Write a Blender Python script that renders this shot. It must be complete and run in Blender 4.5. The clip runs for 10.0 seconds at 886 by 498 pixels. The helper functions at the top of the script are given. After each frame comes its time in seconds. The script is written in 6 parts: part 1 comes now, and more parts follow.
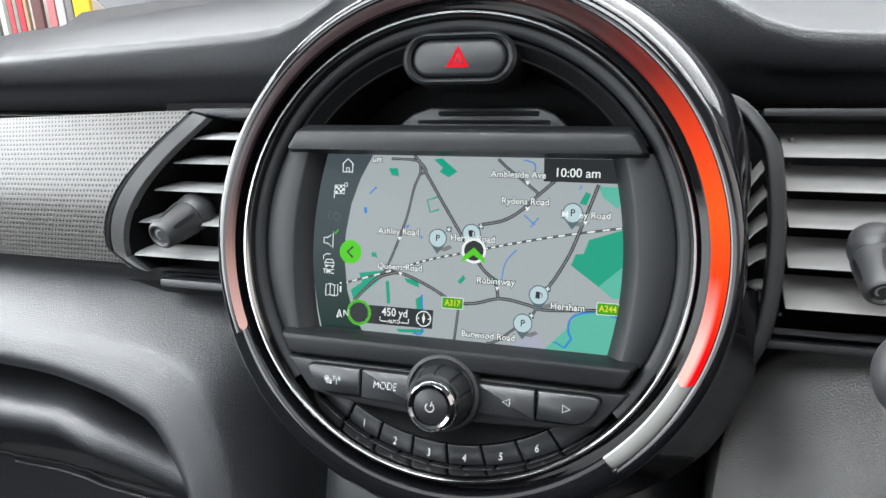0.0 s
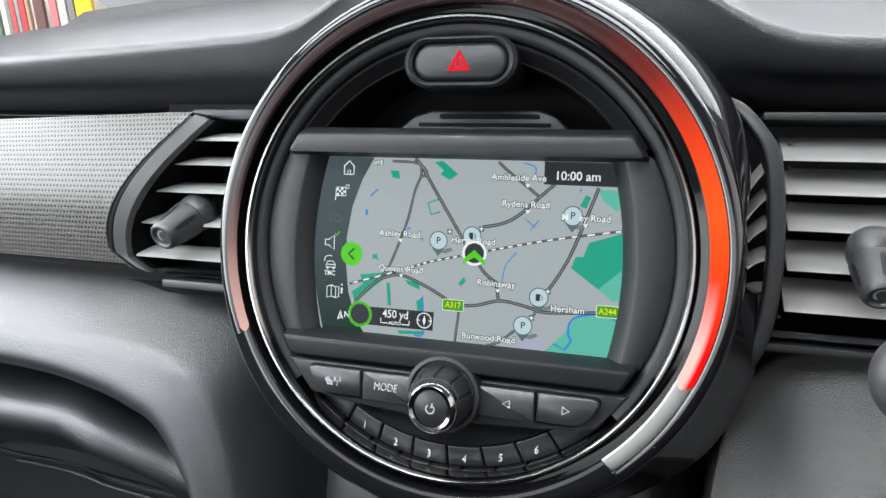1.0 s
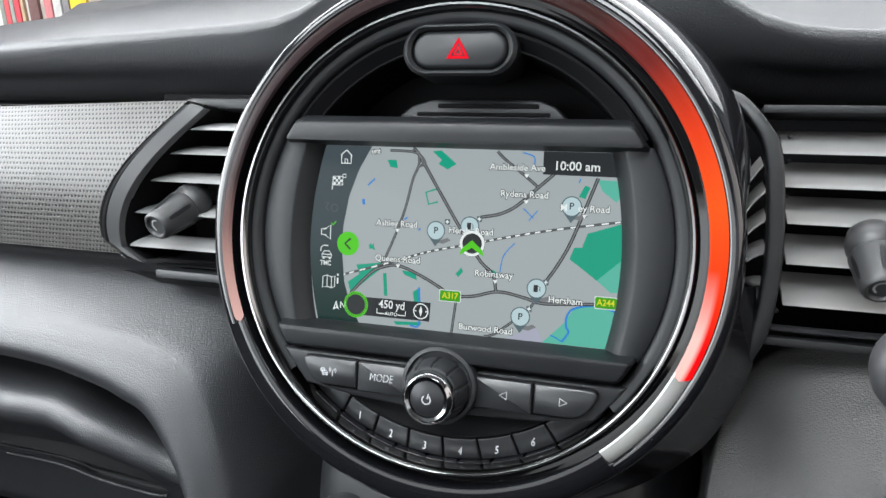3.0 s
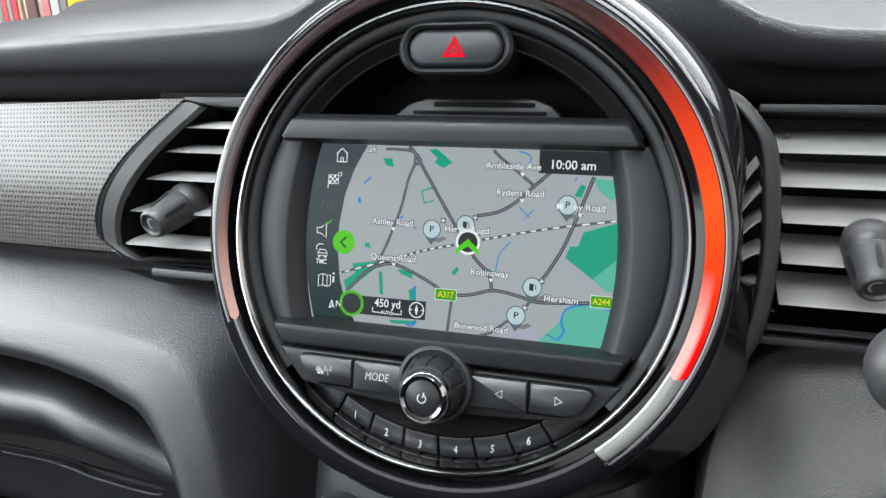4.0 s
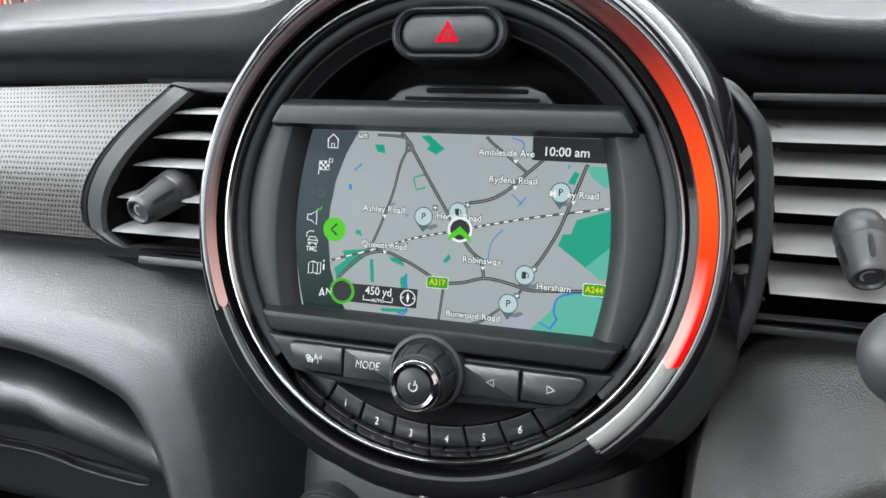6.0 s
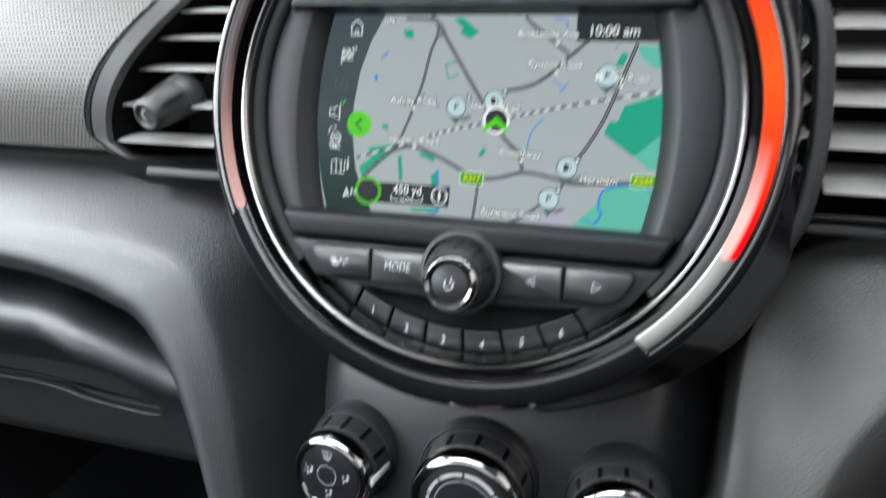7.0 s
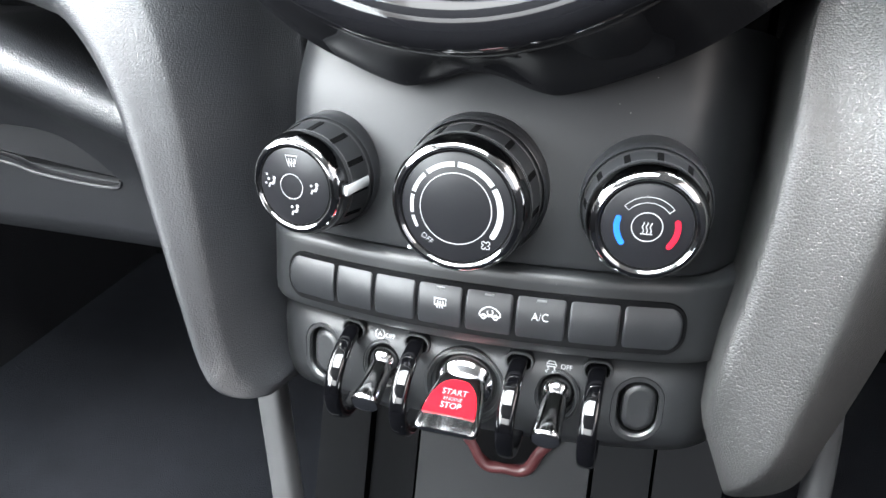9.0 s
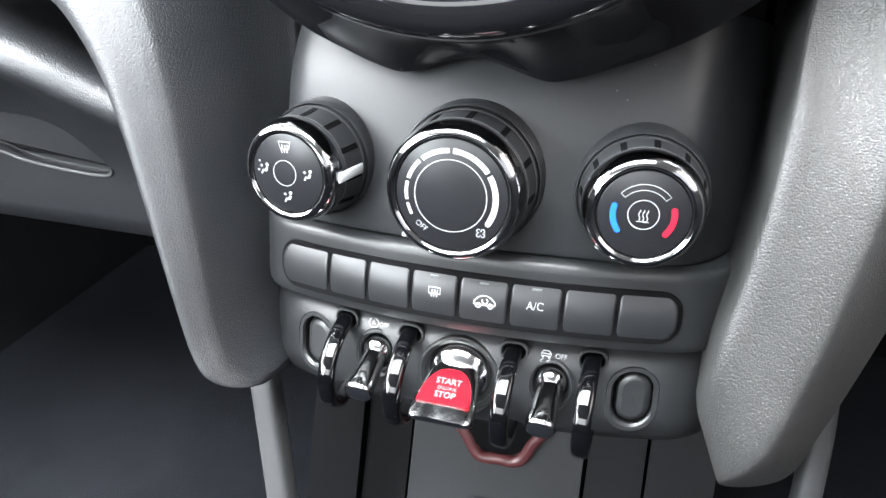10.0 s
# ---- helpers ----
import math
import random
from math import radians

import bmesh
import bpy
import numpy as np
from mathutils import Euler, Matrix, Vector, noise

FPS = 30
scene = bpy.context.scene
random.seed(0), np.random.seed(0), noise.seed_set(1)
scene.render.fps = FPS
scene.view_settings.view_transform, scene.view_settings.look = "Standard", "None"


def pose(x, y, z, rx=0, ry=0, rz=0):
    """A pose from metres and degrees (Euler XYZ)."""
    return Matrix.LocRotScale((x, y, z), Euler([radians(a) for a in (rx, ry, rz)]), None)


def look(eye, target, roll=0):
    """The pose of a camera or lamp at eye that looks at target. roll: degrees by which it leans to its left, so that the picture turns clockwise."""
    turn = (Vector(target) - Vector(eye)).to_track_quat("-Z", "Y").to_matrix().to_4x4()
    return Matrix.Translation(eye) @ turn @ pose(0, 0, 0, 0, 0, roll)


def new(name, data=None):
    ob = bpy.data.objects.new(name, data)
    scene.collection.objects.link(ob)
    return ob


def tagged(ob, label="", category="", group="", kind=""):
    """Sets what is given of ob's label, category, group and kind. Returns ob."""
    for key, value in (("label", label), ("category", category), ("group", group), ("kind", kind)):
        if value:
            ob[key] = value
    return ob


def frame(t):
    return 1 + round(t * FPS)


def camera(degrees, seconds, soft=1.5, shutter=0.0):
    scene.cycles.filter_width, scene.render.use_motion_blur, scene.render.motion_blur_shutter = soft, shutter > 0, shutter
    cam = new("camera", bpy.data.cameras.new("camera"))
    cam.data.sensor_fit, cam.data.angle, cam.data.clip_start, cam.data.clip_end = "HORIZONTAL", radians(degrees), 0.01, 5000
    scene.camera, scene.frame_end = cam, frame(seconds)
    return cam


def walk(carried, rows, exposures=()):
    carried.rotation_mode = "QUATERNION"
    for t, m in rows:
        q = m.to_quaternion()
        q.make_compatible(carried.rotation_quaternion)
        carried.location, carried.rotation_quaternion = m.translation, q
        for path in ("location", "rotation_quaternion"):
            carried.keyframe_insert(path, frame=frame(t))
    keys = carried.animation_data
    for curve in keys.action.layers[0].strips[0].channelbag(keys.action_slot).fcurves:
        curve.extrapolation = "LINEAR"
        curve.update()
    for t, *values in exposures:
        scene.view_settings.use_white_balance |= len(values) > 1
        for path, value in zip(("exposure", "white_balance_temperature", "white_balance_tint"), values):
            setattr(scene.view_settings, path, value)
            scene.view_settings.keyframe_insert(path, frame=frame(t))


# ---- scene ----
cam = camera(62.43, 10.0, shutter=0.5)
# The dashboard's own frame: x right, y away into the dash, z up along the display, which leans back by 15 degrees.
DASH = pose(0, 0, 0.95, -15, 0, 0)
# seconds, eye in the dashboard's frame, yaw to the left, pitch, roll
PATH = [
    (0.0, (0.1026, -0.3300, 0.0220), 18.44, -3.70, 2.28),
    (0.5, (0.1021, -0.3312, 0.0214), 18.47, -3.72, 2.34),
    (1.0, (0.1030, -0.3316, 0.0236), 18.48, -3.77, 2.44),
    (1.5, (0.1012, -0.3312, 0.0192), 18.50, -3.64, 2.55),
    (2.0, (0.1008, -0.3293, 0.0192), 18.33, -3.69, 2.74),
    (2.5, (0.1007, -0.3297, 0.0190), 18.16, -3.75, 2.86),
    (4.0, (0.1018, -0.3288, 0.0184), 17.86, -3.79, 3.04),
    (4.5, (0.1019, -0.3288, 0.0183), 17.85, -3.90, 3.05),
    (5.0, (0.1022, -0.3279, 0.0184), 17.73, -3.94, 3.11),
    (5.2, (0.1017, -0.3275, 0.0181), 17.54, -3.78, 3.20),
    (6.3, (0.0990, -0.3262, 0.0152), 16.80, -4.88, 3.32),
    (6.5, (0.1008, -0.3237, 0.0151), 16.99, -5.48, 3.26),
    (7.0, (0.0802, -0.3114, -0.0164), 16.62, -7.33, 3.18),
    (7.2, (0.0704, -0.3043, -0.0455), 15.90, -7.52, 3.30),
    (7.5, (0.0678, -0.2830, -0.0760), 15.17, -11.70, 2.73),
    (7.8, (0.0755, -0.2701, -0.1150), 15.48, -11.81, 2.74),
    (8.0, (0.0776, -0.2650, -0.1170), 15.72, -13.03, 2.70),
    (8.5, (0.0785, -0.2593, -0.1285), 16.78, -13.55, 3.19),
    (9.0, (0.0785, -0.2572, -0.1296), 16.92, -14.24, 3.26),
    (9.5, (0.0781, -0.2565, -0.1313), 16.64, -14.54, 3.43),
    (10.0, (0.0779, -0.2553, -0.1326), 16.42, -14.70, 3.60),
]


def aim(eye, yaw, pitch, roll):
    a, b = radians(yaw), radians(pitch)
    ahead = Vector((-math.sin(a) * math.cos(b), math.cos(a) * math.cos(b), math.sin(b)))
    return DASH @ look(eye, Vector(eye) + ahead, roll)


walk(cam, [(t, aim(e, y, p, r)) for t, e, y, p, r in PATH], [(0.0, 0.52), (2.5, 0.46), (4.5, 0.43), (6.5, 0.50), (7.0, 0.55), (7.5, 0.90), (8.0, 1.80), (8.5, 2.04), (10.0, 2.17)])


# ---- light ----
world = bpy.data.worlds.new("sky")
scene.world = world
world.use_nodes = True
wn = world.node_tree.nodes
sky = wn.new("ShaderNodeTexSky")
sky.sky_type = "NISHITA"
sky.sun_disc = False
sky.sun_elevation = radians(48)
sky.sun_rotation = radians(200)
sky.dust_density = 4.0
haze = wn.new("ShaderNodeHueSaturation")
haze.inputs["Saturation"].default_value = 0.3
world.node_tree.links.new(sky.outputs[0], haze.inputs["Color"])
world.node_tree.links.new(haze.outputs[0], wn["Background"].inputs[0])
wn["Background"].inputs[1].default_value = 0.15


def lamp(name, kind, m, energy, colour, size=(1, 1), angle=0.0):
    data = bpy.data.lights.new(name, kind)
    data.energy, data.color = energy, colour
    if kind == "AREA":
        data.shape, data.size, data.size_y = "RECTANGLE", size[0], size[1]
    else:
        data.angle = radians(angle)
    ob = new(name, data)
    ob.matrix_world = m
    return ob


lamp("sun", "SUN", look((0, 0, 8), (2.0, 3.2, 0)), 3.5, (1, 0.97, 0.93), angle=20)
# daylight through the car's own windows; the roof opening is unseen and assumed
DAY = (0.88, 0.955, 1.0)
lamp("windscreen_daylight", "AREA", look((-0.05, 0.26, 1.33), (-0.05, -0.10, 0.80)), 10.5, (0.95, 0.98, 1.0), (1.25, 0.44))
lamp("passenger_window_daylight", "AREA", look((-0.77, -0.12, 1.19), (0, -0.02, 0.80)), 11.5, (0.92, 0.97, 1.0), (0.82, 0.44))
lamp("rear_side_window_daylight", "AREA", look((-0.77, -0.98, 1.08), (0, 0, 0.80)), 8.0, DAY, (0.60, 0.48))
lamp("assumed_roof_daylight", "AREA", look((-0.16, -0.35, 1.43), (-0.16, -0.30, 0.80)), 9.0, DAY, (0.76, 0.40))
lamp("rear_window_daylight", "AREA", look((-0.1, -1.56, 1.22), (0, 0, 0.80)), 2.0, DAY, (1.0, 0.36))
lamp("driver_window_daylight", "AREA", look((0.77, -0.12, 1.19), (0, -0.02, 0.80)), 2.0, (1.0, 0.90, 0.84), (0.82, 0.44))


# ---- materials ----
def material(name, base, rough=0.5, metal=0.0, spec=0.5, coat=0.0, bump=None, vary=0.0, rough_vary=0.0, emit=None, power=0.0, dust=0.0):
    """A surface with grain and soft unevenness. bump: (kind, cells in a metre, depth in metres)."""
    m = bpy.data.materials.new(name)
    m.use_nodes = True
    n, l = m.node_tree.nodes, m.node_tree.links
    p = n["Principled BSDF"]
    p.inputs["Base Color"].default_value = (*base, 1)
    p.inputs["Roughness"].default_value = rough
    p.inputs["Metallic"].default_value = metal
    p.inputs["Specular IOR Level"].default_value = spec
    p.inputs["Coat Weight"].default_value = coat
    p.inputs["Coat Roughness"].default_value = 0.04
    if emit:
        p.inputs["Emission Color"].default_value = (*emit, 1)
        p.inputs["Emission Strength"].default_value = power
    tc = n.new("ShaderNodeTexCoord")
    if vary or rough_vary:
        ns = n.new("ShaderNodeTexNoise")
        ns.inputs["Scale"].default_value = 28.0
        ns.inputs["Detail"].default_value = 6.0
        l.new(tc.outputs["Object"], ns.inputs["Vector"])
        if vary:
            mx = n.new("ShaderNodeMix")
            mx.data_type = "RGBA"
            mx.inputs[6].default_value = (*[c * (1 - vary) for c in base], 1)
            mx.inputs[7].default_value = (*[min(1, c * (1 + vary)) for c in base], 1)
            l.new(ns.outputs[0], mx.inputs[0])
            l.new(mx.outputs[2], p.inputs["Base Color"])
        if rough_vary:
            mr = n.new("ShaderNodeMapRange")
            mr.inputs[3].default_value = max(0.02, rough - rough_vary)
            mr.inputs[4].default_value = rough + rough_vary
            l.new(ns.outputs[0], mr.inputs[0])
            l.new(mr.outputs[0], p.inputs["Roughness"])
    if dust:
        # scattered pale specks of dust
        speck = n.new("ShaderNodeTexVoronoi")
        speck.inputs["Scale"].default_value = 230.0
        l.new(tc.outputs["Object"], speck.inputs["Vector"])
        small, some, pick = (n.new("ShaderNodeMath") for _ in range(3))
        small.operation, some.operation, pick.operation = "LESS_THAN", "GREATER_THAN", "MULTIPLY"
        small.inputs[1].default_value, some.inputs[1].default_value = 0.042, 1 - dust
        split = n.new("ShaderNodeSeparateColor")
        l.new(speck.outputs["Color"], split.inputs[0])
        l.new(speck.outputs["Distance"], small.inputs[0])
        l.new(split.outputs[0], some.inputs[0])
        l.new(small.outputs[0], pick.inputs[0])
        l.new(some.outputs[0], pick.inputs[1])
        dm = n.new("ShaderNodeMix")
        dm.data_type = "RGBA"
        dm.inputs[7].default_value = (0.30, 0.29, 0.28, 1)
        if p.inputs["Base Color"].links:
            l.new(p.inputs["Base Color"].links[0].from_socket, dm.inputs[6])
        else:
            dm.inputs[6].default_value = (*base, 1)
        l.new(pick.outputs[0], dm.inputs[0])
        l.new(dm.outputs[2], p.inputs["Base Color"])
    if bump:
        kind, scale, depth = bump
        b = n.new("ShaderNodeBump")
        b.inputs["Strength"].default_value = 1.0
        b.inputs["Distance"].default_value = depth
        b.invert = kind == "grain"
        if kind == "grain":
            # leather pebbles: rounded cells with valleys between them, pulled a little out of shape
            wob = n.new("ShaderNodeTexNoise")
            wob.inputs["Scale"].default_value = scale * 0.5
            add = n.new("ShaderNodeVectorMath")
            add.operation = "MULTIPLY_ADD"
            add.inputs[1].default_value = (0.3 / scale,) * 3
            l.new(tc.outputs["Object"], wob.inputs["Vector"])
            l.new(wob.outputs[1], add.inputs[0])
            l.new(tc.outputs["Object"], add.inputs[2])
            v = n.new("ShaderNodeTexVoronoi")
            v.inputs["Randomness"].default_value = 0.75
            v.inputs["Scale"].default_value = scale
            l.new(add.outputs[0], v.inputs["Vector"])
            dome = n.new("ShaderNodeMath")
            dome.operation = "POWER"
            dome.inputs[1].default_value = 2.0
            l.new(v.outputs["Distance"], dome.inputs[0])
            l.new(dome.outputs[0], b.inputs["Height"])
        else:
            v = n.new("ShaderNodeTexNoise")
            v.inputs["Scale"].default_value = scale
            v.inputs["Detail"].default_value = 4.0
            l.new(tc.outputs["Object"], v.inputs["Vector"])
            l.new(v.outputs[0], b.inputs["Height"])
        l.new(b.outputs[0], p.inputs["Normal"])
    return m


SOFT = material("grained_soft_plastic", (0.014, 0.0145, 0.0165), 0.44, spec=0.65, bump=("grain", 1080, 0.00020), vary=0.15, rough_vary=0.04)
SOFT_GREY = material("grained_grey_plastic", (0.030, 0.0296, 0.0294), 0.50, spec=0.5, bump=("grain", 1080, 0.00026), vary=0.12, rough_vary=0.04)
MATTE = material("satin_black_plastic", (0.013, 0.0136, 0.0150), 0.45, spec=0.34, bump=("noise", 2400, 0.00003), vary=0.2, rough_vary=0.06, dust=0.12)
MATTE_GREY = material("satin_dark_grey_plastic", (0.026, 0.0265, 0.028), 0.42, spec=0.4, bump=("noise", 2400, 0.00003), vary=0.15, rough_vary=0.05)
SATIN = material("satin_grey_frame_plastic", (0.042, 0.042, 0.043), 0.38, bump=("noise", 1800, 0.00002), vary=0.1, rough_vary=0.05)
DEEP = material("deep_black_plastic", (0.008, 0.0085, 0.0095), 0.46, spec=0.25, bump=("noise", 1800, 0.00003), vary=0.2)
# near-black for recesses, gaps and openings; their shade is in this colour
VOID = material("shade_black_plastic", (0.0028, 0.0028, 0.0031), 0.7, spec=0.06, bump=("noise", 900, 0.00004), vary=0.2)
GLOSS = material("piano_black_plastic", (0.006, 0.006, 0.007), 0.05, spec=0.32, bump=("noise", 60, 0.00004), rough_vary=0.025, dust=0.22)
GLOSS_RING = material("lacquered_piano_black", (0.005, 0.005, 0.006), 0.05, spec=0.5, coat=0.1, bump=("noise", 60, 0.00003), rough_vary=0.02, dust=0.22)
# pale colour that imitates a bright reflection in the gloss strip
PALE_REFLECTION = material("painted_strip_reflection", (0.27, 0.27, 0.262), 0.2, spec=0.6, bump=("noise", 70, 0.00004), vary=0.15, rough_vary=0.05)
DIAL = material("smooth_black_dial", (0.020, 0.0208, 0.0225), 0.30, spec=0.5, bump=("noise", 1200, 0.00002), vary=0.15, rough_vary=0.05, dust=0.10)
CHROME = material("polished_chrome", (0.235, 0.236, 0.240), 0.11, metal=1.0, bump=("noise", 90, 0.00004), rough_vary=0.03)
CHROME_RING = material("worn_chrome", (0.175, 0.174, 0.175), 0.18, metal=1.0, bump=("noise", 90, 0.00005), rough_vary=0.05)
BUTTON = material("satin_button_plastic", (0.013, 0.0135, 0.0148), 0.38, spec=0.48, bump=("noise", 2600, 0.00003), vary=0.15, rough_vary=0.05)
HOOP = material("black_hoop_lacquer", (0.0016, 0.0016, 0.0020), 0.04, spec=0.45, bump=("noise", 60, 0.00004), rough_vary=0.02, dust=0.10)
PANEL = material("satin_panel_plastic", (0.014, 0.0145, 0.0155), 0.44, spec=0.52, bump=("noise", 2400, 0.00003), vary=0.2, rough_vary=0.05, dust=0.14)
# darker copy for the console's left panels, with their shade in the colour
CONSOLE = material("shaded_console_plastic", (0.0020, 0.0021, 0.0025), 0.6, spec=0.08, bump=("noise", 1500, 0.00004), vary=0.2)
TOGGLE_CHROME = material("bright_toggle_chrome", (0.42, 0.42, 0.425), 0.14, metal=1.0, bump=("noise", 140, 0.00012), rough_vary=0.05)
BEZEL = material("satin_bezel_plastic", (0.009, 0.0096, 0.0108), 0.44, spec=0.28, bump=("noise", 2000, 0.00003), vary=0.15, rough_vary=0.05)
GRIP = material("satin_grip_plastic", (0.030, 0.030, 0.031), 0.42, spec=0.4, bump=("noise", 2400, 0.00003), vary=0.12, rough_vary=0.05)
SLAT = material("satin_slat_plastic", (0.25, 0.247, 0.243), 0.36, bump=("noise", 1500, 0.00003), vary=0.1, rough_vary=0.05)
FACE = material("printed_dial_face", (0.009, 0.009, 0.0105), 0.30, spec=0.35, bump=("noise", 2600, 0.00002), vary=0.15, rough_vary=0.04)
WHITE = material("white_print", (0.25, 0.255, 0.26), 0.5, vary=0.04)
KEY_PRINT = material("pale_key_print", (0.44, 0.45, 0.46), 0.5, vary=0.04)
DIM_PRINT = material("unlit_indicator_window", (0.10, 0.102, 0.104), 0.45, vary=0.05)
GREY_PRINT = material("grey_print", (0.42, 0.43, 0.44), 0.5, vary=0.04)
BLUE = material("blue_print", (0.004, 0.090, 0.40), 0.45, vary=0.05)
RED = material("red_print", (0.38, 0.002, 0.016), 0.45, vary=0.05)
RED_CAP = material("red_switch_lacquer", (0.40, 0.002, 0.008), 0.32, spec=0.3, vary=0.04)
RAIL = material("brushed_grey_rail", (0.085, 0.085, 0.087), 0.36, metal=0.4, bump=("noise", 1200, 0.00003), vary=0.06, rough_vary=0.05)
CARPET = material("dark_carpet", (0.0085, 0.0094, 0.012), 0.95, spec=0.1, bump=("noise", 700, 0.002), vary=0.4)
LINING = material("grey_roof_lining", (0.20, 0.20, 0.20), 0.9, bump=("noise", 900, 0.0003), vary=0.05)
TRIM = material("dark_door_trim", (0.016, 0.016, 0.018), 0.7, spec=0.15, bump=("grain", 500, 0.0005), vary=0.1)
ASPHALT = material("pale_forecourt", (0.22, 0.22, 0.22), 0.9, bump=("noise", 60, 0.01), vary=0.25)
PLASTER = material("white_facade", (0.72, 0.72, 0.70), 0.7, bump=("noise", 30, 0.004), vary=0.08)
HAZARD = material("lit_red_symbol", (0.10, 0.001, 0.003), 0.6, spec=0.0, emit=(1.0, 0.004, 0.022), power=0.56)
RED_GLOW = material("red_lit_rim", (0.06, 0.020, 0.021), 0.35, emit=(0.75, 0.10, 0.12), power=0.006)


def shown(name, colour, power=1.0):
    """A lit colour of the display, behind its glossy glass."""
    return material(name, (0.004, 0.004, 0.004), 0.06, spec=0.015, emit=colour, power=power * 0.68)


S_LAND = shown("display_land", (0.385, 0.435, 0.450))
S_DARK = shown("display_menu", (0.010, 0.018, 0.020))


def menu_gradient(m):
    """The menu's field is paler at its top and darkens to green-black at its foot."""
    n, l = m.node_tree.nodes, m.node_tree.links
    tc, sep, ramp = n.new("ShaderNodeTexCoord"), n.new("ShaderNodeSeparateXYZ"), n.new("ShaderNodeValToRGB")
    at = n.new("ShaderNodeMapRange")
    at.inputs[1].default_value, at.inputs[2].default_value = -0.0435, 0.0435
    l.new(tc.outputs["Object"], sep.inputs[0])
    l.new(sep.outputs[2], at.inputs[0])
    l.new(at.outputs[0], ramp.inputs[0])
    e = ramp.color_ramp.elements
    e[0].position, e[0].color = 0.05, (0.006, 0.030, 0.024, 1)
    e[1].position, e[1].color = 0.95, (0.060, 0.082, 0.095, 1)
    k = e.new(0.5)
    k.color = (0.048, 0.072, 0.080, 1)
    l.new(ramp.outputs[0], n["Principled BSDF"].inputs["Emission Color"])


menu_gradient(S_DARK)
S_BAR = shown("display_bar", (0.028, 0.032, 0.036))
S_ROAD = shown("display_road", (0.20, 0.21, 0.22))
S_EDGE = shown("display_road_edge", (0.030, 0.034, 0.036))
S_WATER = shown("display_water", (0.03, 0.24, 0.70))
S_WOOD = shown("display_wood", (0.012, 0.36, 0.23))
S_PARK = shown("display_park", (0.11, 0.49, 0.38))
S_WHITE = shown("display_white", (0.86, 0.92, 0.92))
S_LILAC = shown("display_built_land", (0.40, 0.42, 0.52))
S_GREY = shown("display_grey", (0.10, 0.11, 0.115))
S_GREEN = shown("display_green", (0.09, 0.62, 0.015))
S_SIGN = shown("display_sign", (0.06, 0.36, 0.01))
S_YELLOW = shown("display_yellow", (0.75, 0.72, 0.03))
S_PIN = shown("display_pin", (0.50, 0.66, 0.70))
S_PIN_DARK = shown("display_pin_shade", (0.10, 0.15, 0.17))


